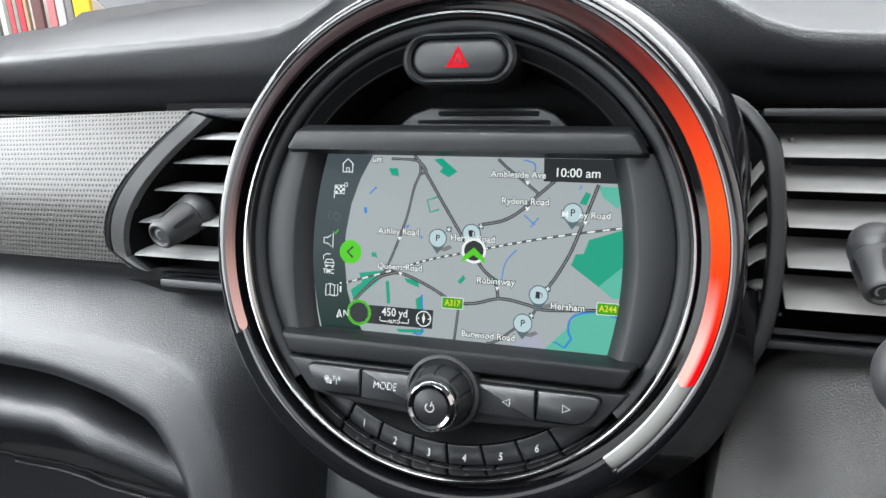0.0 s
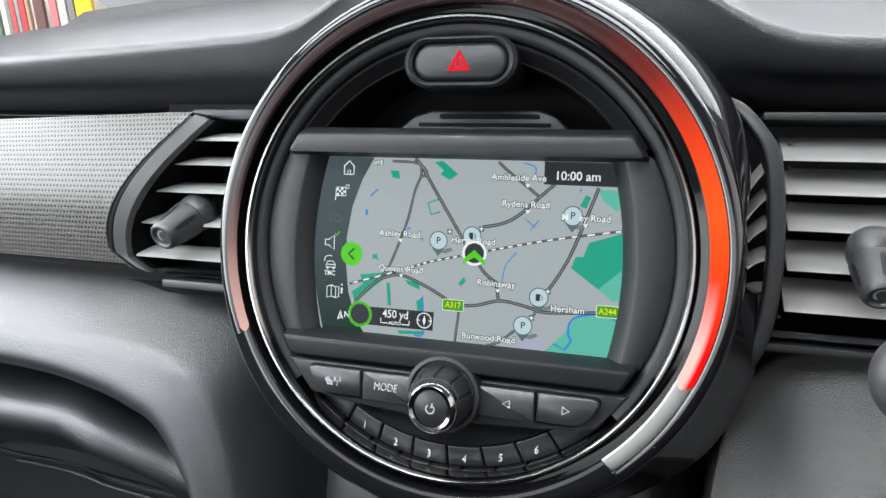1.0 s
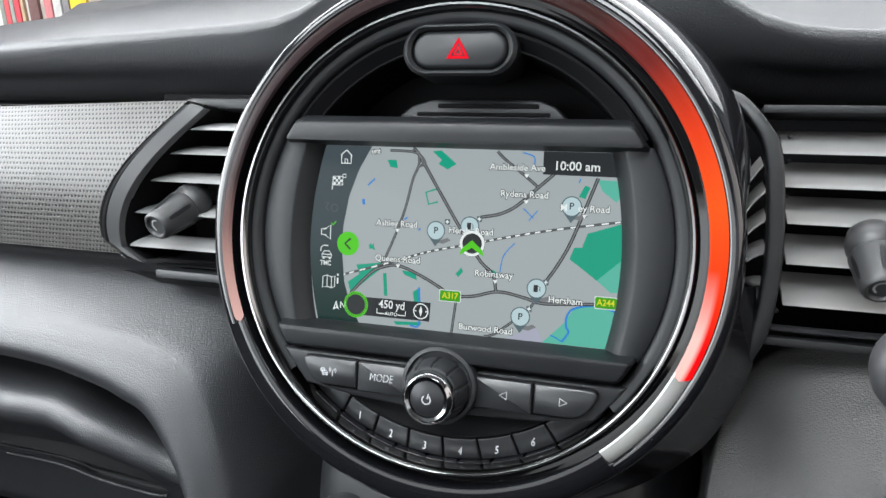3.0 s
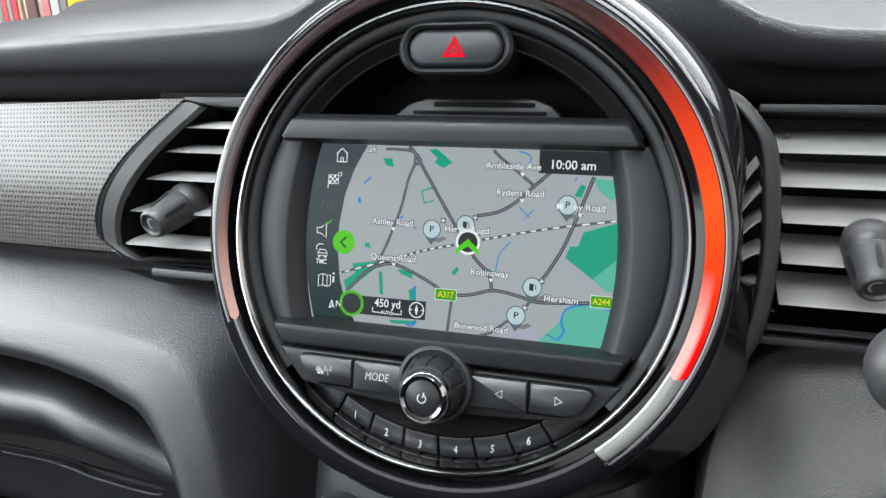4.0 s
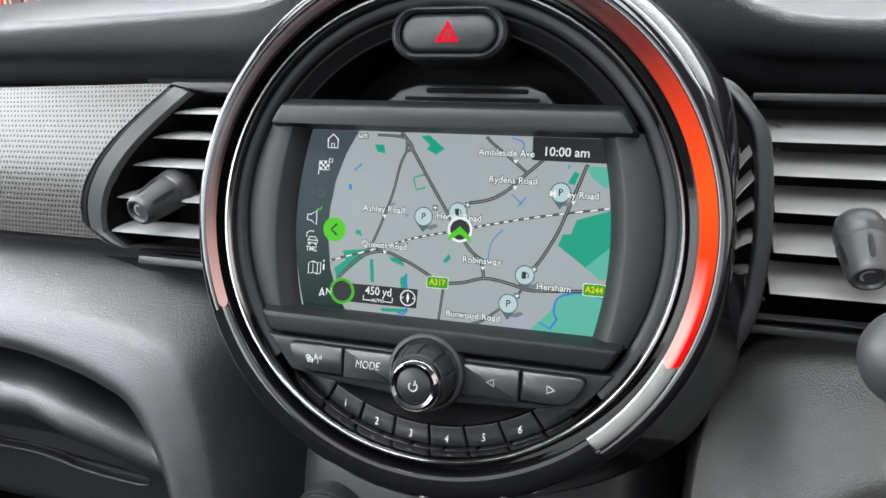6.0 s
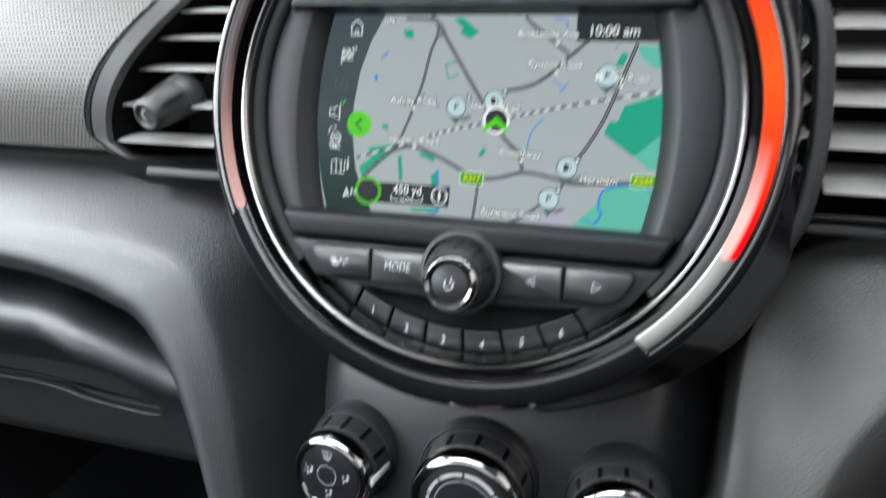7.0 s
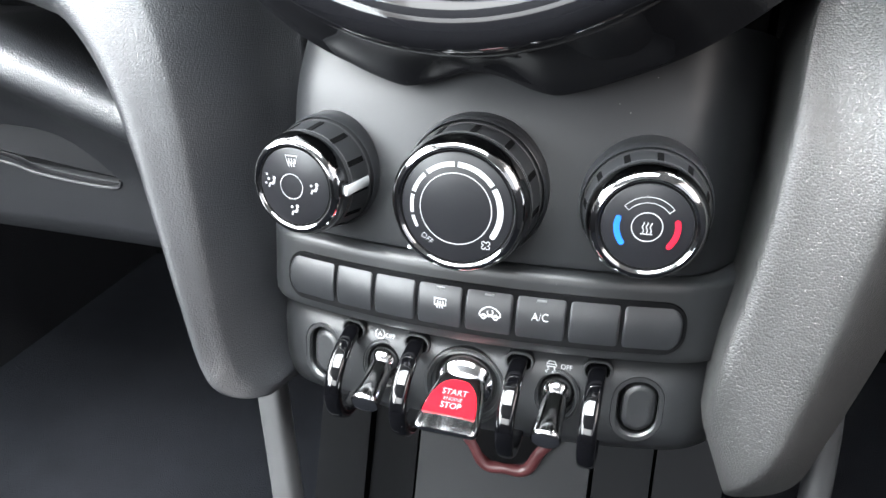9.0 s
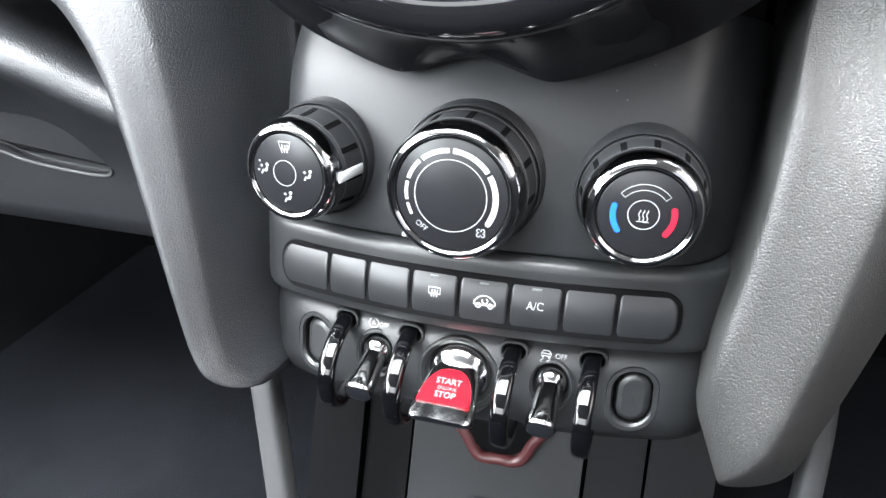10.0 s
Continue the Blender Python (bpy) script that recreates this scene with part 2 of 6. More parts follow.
def led_material():
    """The light strip: warm red on the driver's side, fading over the top, a pale pink glow at the other end."""
    m = material("light_strip", (0.006, 0.002, 0.002), 0.4, spec=0.03)
    n, l = m.node_tree.nodes, m.node_tree.links
    p = n["Principled BSDF"]
    tc, sep = n.new("ShaderNodeTexCoord"), n.new("ShaderNodeSeparateXYZ")
    l.new(tc.outputs["Object"], sep.inputs[0])
    at = n.new("ShaderNodeMath")
    at.operation = "ARCTAN2"
    l.new(sep.outputs[2], at.inputs[0])
    l.new(sep.outputs[0], at.inputs[1])
    # angle from the right, counter-clockwise, in turns of pi
    sc = n.new("ShaderNodeMapRange")
    sc.inputs[1].default_value, sc.inputs[2].default_value = -math.pi, math.pi
    l.new(at.outputs[0], sc.inputs[0])
    ramp = n.new("ShaderNodeValToRGB")
    stops = [(0.0, (0.20, 0.118, 0.108)), (0.02, (0.40, 0.235, 0.21)), (0.07, (0.74, 0.46, 0.42)), (0.08, (0, 0, 0)), (0.36, (0, 0, 0)), (0.40, (1.0, 0.003, 0.008)), (0.45, (1.0, 0.004, 0.006)), (0.49, (1.0, 0.055, 0.008)),
             (0.53, (1.0, 0.105, 0.010)), (0.575, (0.80, 0.050, 0.010)), (0.62, (0.17, 0.016, 0.012)), (0.66, (0.04, 0.015, 0.013)), (0.72, (0.012, 0.008, 0.009)), (0.93, (0.008, 0.008, 0.010)), (0.965, (0.034, 0.025, 0.026)), (1.0, (0.20, 0.118, 0.108))]
    e = ramp.color_ramp.elements
    e[0].position, e[0].color = stops[0][0], (*stops[0][1], 1)
    e[1].position, e[1].color = stops[-1][0], (*stops[-1][1], 1)
    for pos, col in stops[1:-1]:
        k = e.new(pos)
        k.color = (*col, 1)
    l.new(sc.outputs[0], ramp.inputs[0])
    # a paler inner edge towards the lower end
    length = n.new("ShaderNodeVectorMath")
    length.operation = "LENGTH"
    flatten = n.new("ShaderNodeVectorMath")
    flatten.operation = "MULTIPLY"
    flatten.inputs[1].default_value = (1, 0, 1)
    l.new(tc.outputs["Object"], flatten.inputs[0])
    l.new(flatten.outputs[0], length.inputs[0])
    inner = n.new("ShaderNodeMapRange")
    inner.inputs[1].default_value, inner.inputs[2].default_value = 0.1174, 0.1152
    l.new(length.outputs["Value"], inner.inputs[0])
    low = n.new("ShaderNodeMapRange")
    low.inputs[1].default_value, low.inputs[2].default_value, low.inputs[4].default_value = 0.495, 0.455, 0.95
    l.new(sc.outputs[0], low.inputs[0])
    both = n.new("ShaderNodeMath")
    both.operation = "MULTIPLY"
    l.new(inner.outputs[0], both.inputs[0])
    l.new(low.outputs[0], both.inputs[1])
    side = n.new("ShaderNodeMath")
    side.operation = "GREATER_THAN"
    side.inputs[1].default_value = 0.2
    l.new(sc.outputs[0], side.inputs[0])
    right = n.new("ShaderNodeMath")
    right.operation = "MULTIPLY"
    l.new(both.outputs[0], right.inputs[0])
    l.new(side.outputs[0], right.inputs[1])
    pale = n.new("ShaderNodeMix")
    pale.data_type = "RGBA"
    pale.inputs[7].default_value = (1.0, 0.66, 0.60, 1)
    l.new(right.outputs[0], pale.inputs[0])
    l.new(ramp.outputs[0], pale.inputs[6])
    l.new(pale.outputs[2], p.inputs["Emission Color"])
    p.inputs["Emission Strength"].default_value = 0.78
    return m


def decor_material():
    """Silvery trim sheet with rows of small staggered dimples."""
    m = material("dimpled_silver_trim", (0.122, 0.121, 0.119), 0.36, spec=0.32)
    n, l = m.node_tree.nodes, m.node_tree.links
    p = n["Principled BSDF"]
    tc, mp = n.new("ShaderNodeTexCoord"), n.new("ShaderNodeSeparateXYZ")
    l.new(tc.outputs["UV"], mp.inputs[0])

    def op(kind, a, b=None):
        k = n.new("ShaderNodeMath")
        k.operation = kind
        for i, v in enumerate((a, b)):
            if v is None:
                continue
            if isinstance(v, (int, float)):
                k.inputs[i].default_value = v
            else:
                l.new(v, k.inputs[i])
        return k.outputs[0]

    u, v = op("DIVIDE", mp.outputs[0], 0.0027), op("DIVIDE", mp.outputs[1], 0.0027)
    row = op("FLOOR", v)
    u = op("ADD", u, op("MULTIPLY", op("MODULO", row, 2.0), 0.5))
    du = op("SUBTRACT", op("FRACT", u), 0.5)
    dv = op("SUBTRACT", op("FRACT", v), 0.5)
    d = op("SQRT", op("ADD", op("MULTIPLY", du, du), op("MULTIPLY", dv, dv)))
    mask = n.new("ShaderNodeMapRange")
    mask.inputs[1].default_value, mask.inputs[2].default_value = 0.22, 0.32
    l.new(d, mask.inputs[0])
    mx = n.new("ShaderNodeMix")
    mx.data_type = "RGBA"
    mx.inputs[6].default_value, mx.inputs[7].default_value = (0.005, 0.005, 0.005, 1), (0.075, 0.072, 0.069, 1)
    l.new(mask.outputs[0], mx.inputs[0])
    l.new(mx.outputs[2], p.inputs["Base Color"])
    b = n.new("ShaderNodeBump")
    b.inputs["Distance"].default_value = 0.0006
    l.new(mask.outputs[0], b.inputs["Height"])
    l.new(b.outputs[0], p.inputs["Normal"])
    return m


LED, DECOR = led_material(), decor_material()
GLASS = bpy.data.materials.new("clear_glass")
GLASS.use_nodes = True
GLASS.node_tree.nodes["Principled BSDF"].inputs["Transmission Weight"].default_value = 1.0
GLASS.node_tree.nodes["Principled BSDF"].inputs["Roughness"].default_value = 0.0


# ---- building helpers ----
def thing(name, label, category, m=None, group="", kind=""):
    ob = new(name)
    ob.empty_display_size = 0.02
    ob.matrix_world = DASH if m is None else m
    return tagged(ob, label, category, group, kind)


def part(name, bm, mat, parent=None, label="", sharp=38):
    bmesh.ops.recalc_face_normals(bm, faces=bm.faces)
    for f in bm.faces:
        f.smooth = True
    me = bpy.data.meshes.new(name)
    bm.to_mesh(me)
    bm.free()
    me.set_sharp_from_angle(angle=radians(sharp))
    me.materials.append(mat)
    ob = new(name, me)
    if parent is not None:
        ob.parent = parent
    if label:
        ob["label"] = label
    return ob


def loft(sections, closed=True, cap=True, bm=None, ring=False):
    """Quads between successive sections of equal length."""
    bm = bm or bmesh.new()
    rows = [[bm.verts.new(p) for p in s] for s in sections]
    pairs = list(zip(rows, rows[1:])) + ([(rows[-1], rows[0])] if ring else [])
    for a, b in pairs:
        k = len(a)
        for i in range(k if closed else k - 1):
            j = (i + 1) % k
            bm.faces.new((a[i], a[j], b[j], b[i]))
    if cap and closed and not ring:
        bm.faces.new(rows[0])
        bm.faces.new(rows[-1][::-1])
    return bm


def curve(pts, n, closed=False):
    """A smooth curve through the points, n steps a span."""
    pts = [Vector(p) for p in pts]
    k, out = len(pts), []
    for i in range(k if closed else k - 1):
        a, b, c, d = (pts[(i + o) % k] if closed else pts[min(max(i + o, 0), k - 1)] for o in (-1, 0, 1, 2))
        for s in range(n):
            t = s / n
            out.append(0.5 * (2 * b + (c - a) * t + (2 * a - 5 * b + 4 * c - d) * t * t + (3 * b - a - 3 * c + d) * t ** 3))
    return out if closed else out + [pts[-1]]


def lathe(profile, n=96, a0=0.0, a1=360.0, cx=0.0, cz=0.0, groove=None, closed=True, cut=None):
    """A profile of (radius, y) turned about the y axis at (cx, cz); angles in degrees, clockwise from the top."""
    whole = abs(a1 - a0) >= 360
    sections = []
    for i in range(n if whole else n + 1):
        a = radians(a0 + (a1 - a0) * i / n)
        g = groove(math.degrees(a)) if groove else 0.0
        sections.append([(cx + (r - (g if k and (cut is None or k in cut) else 0)) * math.sin(a), y, cz + (r - (g if k and (cut is None or k in cut) else 0)) * math.cos(a)) for k, (r, y) in enumerate(profile)])
    return loft(sections, closed, cap=not whole, ring=whole)


def disc(r, y0, y1, cx=0.0, cz=0.0, n=64, bev=0.0005):
    """A solid disc whose front, at y0, is slightly rounded."""
    bm = bmesh.new()
    rings = [(r - bev, y0), (r - bev * 0.3, y0 + bev * 0.3), (r, y0 + bev), (r, y1)]
    secs = [[(cx + q * math.sin(2 * math.pi * i / n), y, cz + q * math.cos(2 * math.pi * i / n)) for i in range(n)] for q, y in rings]
    return loft(secs, True, True, bm)


def inset(pts, d):
    out, k = [], len(pts)
    area = sum(pts[i][0] * pts[(i + 1) % k][1] - pts[(i + 1) % k][0] * pts[i][1] for i in range(k))
    sg = 1 if area > 0 else -1
    for i in range(k):
        p, a, b = Vector(pts[i]), Vector(pts[i - 1]), Vector(pts[(i + 1) % k])
        e1, e2 = (p - a).normalized(), (b - p).normalized()
        n1, n2 = Vector((-e1.y, e1.x)) * sg, Vector((-e2.y, e2.x)) * sg
        m = n1 + n2
        m = m / max(m.length_squared, 0.3) * 2
        out.append(tuple(p + m * d))
    return out


def prism(pts, y0, y1, bev=0.0006, dome=False):
    """A plate with the outline pts in x and z, its front at y0 with rounded edges and its back at y1."""
    front = inset(pts, bev)
    loops = [(front, y0), (inset(pts, bev * 0.35), y0 + bev * 0.35), (pts, y0 + bev), (pts, y1)]
    if dome:
        cx, cz = (min(p[0] for p in pts) + max(p[0] for p in pts)) / 2, (min(p[1] for p in pts) + max(p[1] for p in pts)) / 2
        loops = [([(cx + (x - cx) * k, cz + (z - cz) * k) for x, z in front], y0) for k in (0.12, 0.3, 0.5, 0.7, 0.85, 0.94)] + loops
    return loft([[(x, y, z) for x, z in p] for p, y in loops])


def frame_plate(outer, inner, y0, y1, bev=0.0006):
    """A plate with an opening; both outlines have as many points."""
    loops = [(outer, y1), (outer, y0 + bev), (inset(outer, bev), y0), (inset(inner, -bev), y0), (inner, y0 + bev), (inner, y1)]
    return loft([[(x, y, z) for x, z in p] for p, y in loops], cap=False, ring=True)


def rrect(cx, cz, w, h, r, n=6, shear=0.0):
    r = min(r, w / 2 - 1e-5, h / 2 - 1e-5)
    out = []
    for qx, qz, a in ((1, 1, 0), (-1, 1, 90), (-1, -1, 180), (1, -1, 270)):
        for i in range(n + 1):
            b = radians(a + 90 * i / n)
            x, z = qx * (w / 2 - r) + r * math.cos(b), qz * (h / 2 - r) + r * math.sin(b)
            out.append((cx + x + shear * z, cz + z))
    return out


def box(c, s, bev=0.001):
    bm = bmesh.new()
    bmesh.ops.create_cube(bm, size=1.0)
    bmesh.ops.scale(bm, vec=s, verts=bm.verts)
    bmesh.ops.translate(bm, vec=c, verts=bm.verts)
    if bev:
        bmesh.ops.bevel(bm, geom=list(bm.edges), offset=bev, segments=2, affect="EDGES", profile=0.6)
    return bm


def warp(bm, f):
    for v in bm.verts:
        v.co = f(v.co)
    return bm


def sweep(path, half_w, half_t, side=Vector((1, 0, 0)), n=10, closed=False, square=0.45):
    """A rounded strap along a path: half_w along side, half_t across it."""
    path = [Vector(p) for p in path]
    secs = []
    for i, p in enumerate(path):
        a, b = path[max(i - 1, 0)], path[min(i + 1, len(path) - 1)]
        t = (b - a).normalized()
        up = t.cross(side).normalized()
        s = []
        for k in range(n * 2):
            w = math.pi * k / n
            c, d = math.cos(w), math.sin(w)
            s.append(p + side * half_w * math.copysign(abs(c) ** square, c) + up * half_t * math.copysign(abs(d) ** square, d))
        secs.append(s)
    return loft(secs, ring=closed, cap=not closed)


def tube(path, radius, n=8, closed=False):
    path = [Vector(p) for p in path]
    secs, k = [], len(path)
    for i, p in enumerate(path):
        a, b = (path[i - 1], path[(i + 1) % k]) if closed else (path[max(i - 1, 0)], path[min(i + 1, k - 1)])
        t = (b - a).normalized()
        s = t.cross(Vector((0.13, 1, 0.21))).normalized()
        u = t.cross(s)
        secs.append([p + radius * (s * math.cos(2 * math.pi * j / n) + u * math.sin(2 * math.pi * j / n)) for j in range(n)])
    return loft(secs, ring=closed, cap=not closed)


def words(text, height, cx, y, cz, depth=0.00012, turn=0.0, squeeze=1.0, shear=0.0, align="CENTER", swell=0.0):
    """Letters of the built-in font, capital height given, standing in the x-z plane and facing the cabin."""
    cu = bpy.data.curves.new("letters", "FONT")
    cu.body, cu.align_x, cu.align_y = text, align, "CENTER"
    cu.size, cu.shear, cu.resolution_u, cu.extrude, cu.offset = height / 0.73, shear, 3, depth / 2, swell
    ob = bpy.data.objects.new("letters", cu)
    scene.collection.objects.link(ob)
    bpy.context.view_layer.update()
    me = bpy.data.meshes.new_from_object(ob.evaluated_get(bpy.context.evaluated_depsgraph_get()))
    bpy.data.objects.remove(ob)
    bm = bmesh.new()
    bm.from_mesh(me)
    bpy.data.meshes.remove(me)
    c, s = math.cos(radians(turn)), math.sin(radians(turn))
    return warp(bm, lambda v: Vector((cx + squeeze * v.x * c - v.y * s, y - v.z, cz + squeeze * v.x * s + v.y * c)))


def flat(pts, y, bm=None):
    bm = bm or bmesh.new()
    bm.faces.new([bm.verts.new((x, y, z)) for x, z in pts])
    return bm


def line(pts, width, y, bm=None, closed=False):
    """A drawn line of even width with mitred joints."""
    bm = bm or bmesh.new()
    p = [Vector(q) for q in pts]
    k, rows = len(p), []
    for i in range(k):
        a, b = (p[i - 1], p[(i + 1) % k]) if closed else (p[max(i - 1, 0)], p[min(i + 1, k - 1)])
        t = (b - a).normalized()
        m = Vector((-t.y, t.x)) * width / 2
        rows.append((bm.verts.new((p[i].x + m.x, y, p[i].y + m.y)), bm.verts.new((p[i].x - m.x, y, p[i].y - m.y))))
    for i in range(k if closed else k - 1):
        a, b = rows[i], rows[(i + 1) % k]
        bm.faces.new((a[0], a[1], b[1], b[0]))
    return bm


def arc(r, a0, a1, n=24, cx=0.0, cz=0.0):
    return [(cx + r * math.sin(radians(a0 + (a1 - a0) * i / n)), cz + r * math.cos(radians(a0 + (a1 - a0) * i / n))) for i in range(n + 1)]


def band(r0, r1, a0, a1, n=24, cx=0.0, cz=0.0):
    return arc(r1, a0, a1, n, cx, cz) + arc(r0, a1, a0, n, cx, cz)


def merged(*bms):
    out = bmesh.new()
    for b in bms:
        me = bpy.data.meshes.new("joining")
        b.to_mesh(me)
        b.free()
        out.from_mesh(me)
        bpy.data.meshes.remove(me)
    return out


def carve(ob, *bms):
    """Cut solid shapes out of a part."""
    for bm in bms:
        bmesh.ops.recalc_face_normals(bm, faces=bm.faces)
        me = bpy.data.meshes.new("cutter")
        bm.to_mesh(me)
        bm.free()
        tool = new("cutter", me)
        mod = ob.modifiers.new("cut", "BOOLEAN")
        mod.operation, mod.solver, mod.object = "DIFFERENCE", "EXACT", tool
        tool.matrix_world = DASH
        bpy.context.view_layer.update()
        done = bpy.data.meshes.new_from_object(ob.evaluated_get(bpy.context.evaluated_depsgraph_get()))
        ob.modifiers.remove(mod)
        bpy.data.objects.remove(tool)
        ob.data = done
    for f in ob.data.polygons:
        f.use_smooth = True
    ob.data.set_sharp_from_angle(angle=radians(38))
    return ob


# ---- the place round the dashboard ----
def world_box(name, c, s, mat, label="", bev=0.0):
    return tagged(part(name, box(c, s, bev), mat), label, kind="structure")


world_box("floor", (0, -0.45, 0.28), (1.50, 2.3, 0.04), CARPET, "dark carpeted car floor")
# the glass roof is unseen, added to let light in from above
roof = merged(box((0, -1.08, 1.46), (1.50, 1.0, 0.03), 0.0), box((0, -0.065, 1.46), (1.50, 0.17, 0.03), 0.0), box((-0.665, -0.365, 1.46), (0.17, 0.43, 0.03), 0.0), box((0.50, -0.365, 1.46), (0.50, 0.43, 0.03), 0.0))
tagged(part("ceiling", roof, LINING), "grey fabric roof lining round an assumed glass roof", kind="structure")
tagged(part("window_2", box((-0.165, -0.365, 1.472), (0.83, 0.43, 0.005), 0.0), GLASS), "clear glass roof panel, assumed and out of view", kind="structure")
world_box("wall_rear", (0, -1.57, 0.65), (1.50, 0.03, 0.70), TRIM, "dark rear wall of the cabin")
for side in (-1, 1):
    tag = "left" if side < 0 else "right"
    # unseen side wall, added to close the cabin and cut low side light
    world_box("wall_" + tag, (side * 0.755, -0.45, 0.63), (0.03, 2.26, 0.66), TRIM, "dark trim of the cabin's unseen side wall")
    world_box("wall_" + tag + "_pillar", (side * 0.755, -1.47, 1.20), (0.03, 0.20, 0.49), TRIM, "dark rear pillar of the cabin")
    a_pillar = loft([[(side * 0.74 + dx, y0 + dy, z0) for dx, dy in ((-0.02, -0.05), (0.02, -0.05), (0.02, 0.05), (-0.02, 0.05))] for y0, z0 in ((0.36, 0.96), (0.22, 1.24), (0.02, 1.45))])
    tagged(part("trim_pillar_" + tag, a_pillar, TRIM), "dark windscreen pillar", kind="structure")
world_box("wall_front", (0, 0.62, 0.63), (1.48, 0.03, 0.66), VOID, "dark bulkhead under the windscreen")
pane = loft([[(x, y + d, z) for x, d in ((-0.70, 0), (0.70, 0), (0.70, 0.005), (-0.70, 0.005))] for y, z in ((0.66, 1.02), (0.06, 1.455))])
windscreen = tagged(part("window_1", pane, GLASS), "clear raked windscreen above the dashboard", kind="structure")
windscreen.visible_shadow = False
ground = bmesh.new()
bmesh.ops.create_grid(ground, x_segments=4, y_segments=4, size=400)
tagged(part("ground", ground, ASPHALT), "pale paved forecourt around the car", kind="structure")

# a shop front ahead on the passenger's side, with bright goods behind its glass
shop = thing("shop_front", "white shop front with goods in its window", "building", pose(0, 7.0, 0))
part("wall", box((-7.0, 0.3, 1.6), (16, 0.2, 3.2), 0.02), PLASTER, shop)


def goods(x, w, colour, label, top=2.1):
    """A printed board on a post and foot, standing before the shop."""
    g = thing("display_board", label, "display board", pose(x, 6.8, 0), group="boards before the shop")
    m = material("board_print", colour, 0.5, vary=0.25)
    part("board", box((0, 0, 0.55 + (top - 0.55) / 2), (w, 0.05, top - 0.55), 0.012), m, g)
    part("post", box((0, 0.03, 0.30), (min(0.06, w * 0.6), 0.04, 0.54), 0.004), MATTE_GREY, g)
    part("foot", box((0, 0.02, 0.02), (w * 0.8, 0.30, 0.04), 0.004), MATTE_GREY, g)
    return g


for x, w, colour, label in (
        (-8.02, 0.10, (0.20, 0.24, 0.22), "dark grey-green printed display board"),
        (-7.815, 0.07, (0.24, 0.27, 0.25), "grey-green printed display board"),
        (-7.74, 0.075, (0.62, 0.10, 0.12), "bright red narrow display board"),
        (-7.665, 0.06, (0.30, 0.33, 0.31), "grey-green printed display board"),
        (-7.585, 0.08, (0.66, 0.07, 0.10), "bright red narrow display board"),
        (-7.505, 0.05, (0.48, 0.36, 0.24), "beige narrow display board"),
        (-7.335, 0.15, (0.16, 0.09, 0.09), "dark maroon display board"),
        (-7.115, 0.11, (0.55, 0.20, 0.22), "faded pink display board"),
        (-6.98, 0.12, (0.52, 0.53, 0.54), "pale grey display board"),
        (-6.85, 0.09, (0.22, 0.22, 0.24), "dark grey narrow display board"),
        (-6.665, 0.24, (0.84, 0.55, 0.04), "bright yellow display board"),
        (-5.66, 0.44, (0.80, 0.75, 0.42), "pale cream display board"),
        (-5.28, 0.12, (0.22, 0.13, 0.10), "small brown display board")):
    goods(x, w, colour, label)
# pale window bars on the shop's wall
for i in range(5):
    part("window_bar", box((-6.46 + 0.15 * i, 0.185, 1.5), (0.035, 0.03, 1.7), 0.004), material("grey_window_bar", (0.42, 0.42, 0.43), 0.5, vary=0.1), shop)
for z in (1.14, 1.36):
    part("window_rail", box((-6.16, 0.18, z), (0.72, 0.03, 0.03), 0.004), material("grey_window_rail", (0.46, 0.46, 0.47), 0.5, vary=0.1), shop)


# ---- dashboard ----
dashboard = thing("dashboard", "black grained soft-touch car dashboard", "dashboard")


def upper_pad():
    """The padded top: a front roll and a top that runs back to the windscreen, humped over the round display."""
    secs = []
    for i in range(85):
        x = -0.70 + 1.40 * i / 84
        a = abs(x)
        hump = 0.040 * math.exp(-(max(a - 0.02, 0) / 0.098) ** 4)
        ze = 0.122 - 0.045 * min(a, 0.5) + hump + (0.0095 if x < 0 else -0.002)
        zb = 0.081 + 0.012 * math.exp(-(a / 0.12) ** 4)
        top = 0.289 - 0.083 * a
        sec = [(0.150, zb + 0.004), (0.128, zb + 0.001), (0.114, zb + 0.005), (0.101, zb + 0.013), (0.0900, (zb + ze) / 2), (0.0815, ze - 0.009), (0.0785, ze - 0.002), (0.084, ze + 0.0030),
               (0.102, ze + 0.0062), (0.20, ze * 0.6 + 0.4 * top - 0.016), (0.432, top), (0.440, top - 0.02), (0.40, 0.16), (0.16, zb + 0.004)]
        p = curve([Vector((x, y, z)) for y, z in sec], 4, True)
        secs.append(p)
    return loft(secs)


part("upper_pad", upper_pad(), SOFT, dashboard)


def ledge():
    """The grey strip between the padded top and the windscreen."""
    rows = []
    for i in range(57):
        x = -0.70 + 1.40 * i / 56
        t = 0.289 - 0.083 * abs(x)
        rows.append([(x, y, t + z) for y, z in ((0.436, -0.012), (0.437, -0.001), (0.440, 0.0010), (0.476, 0.0300), (0.480, 0.0290), (0.480, -0.012))])
    return loft(rows)


part("windscreen_ledge", ledge(), SATIN, dashboard, "grey strip along the windscreen's base")


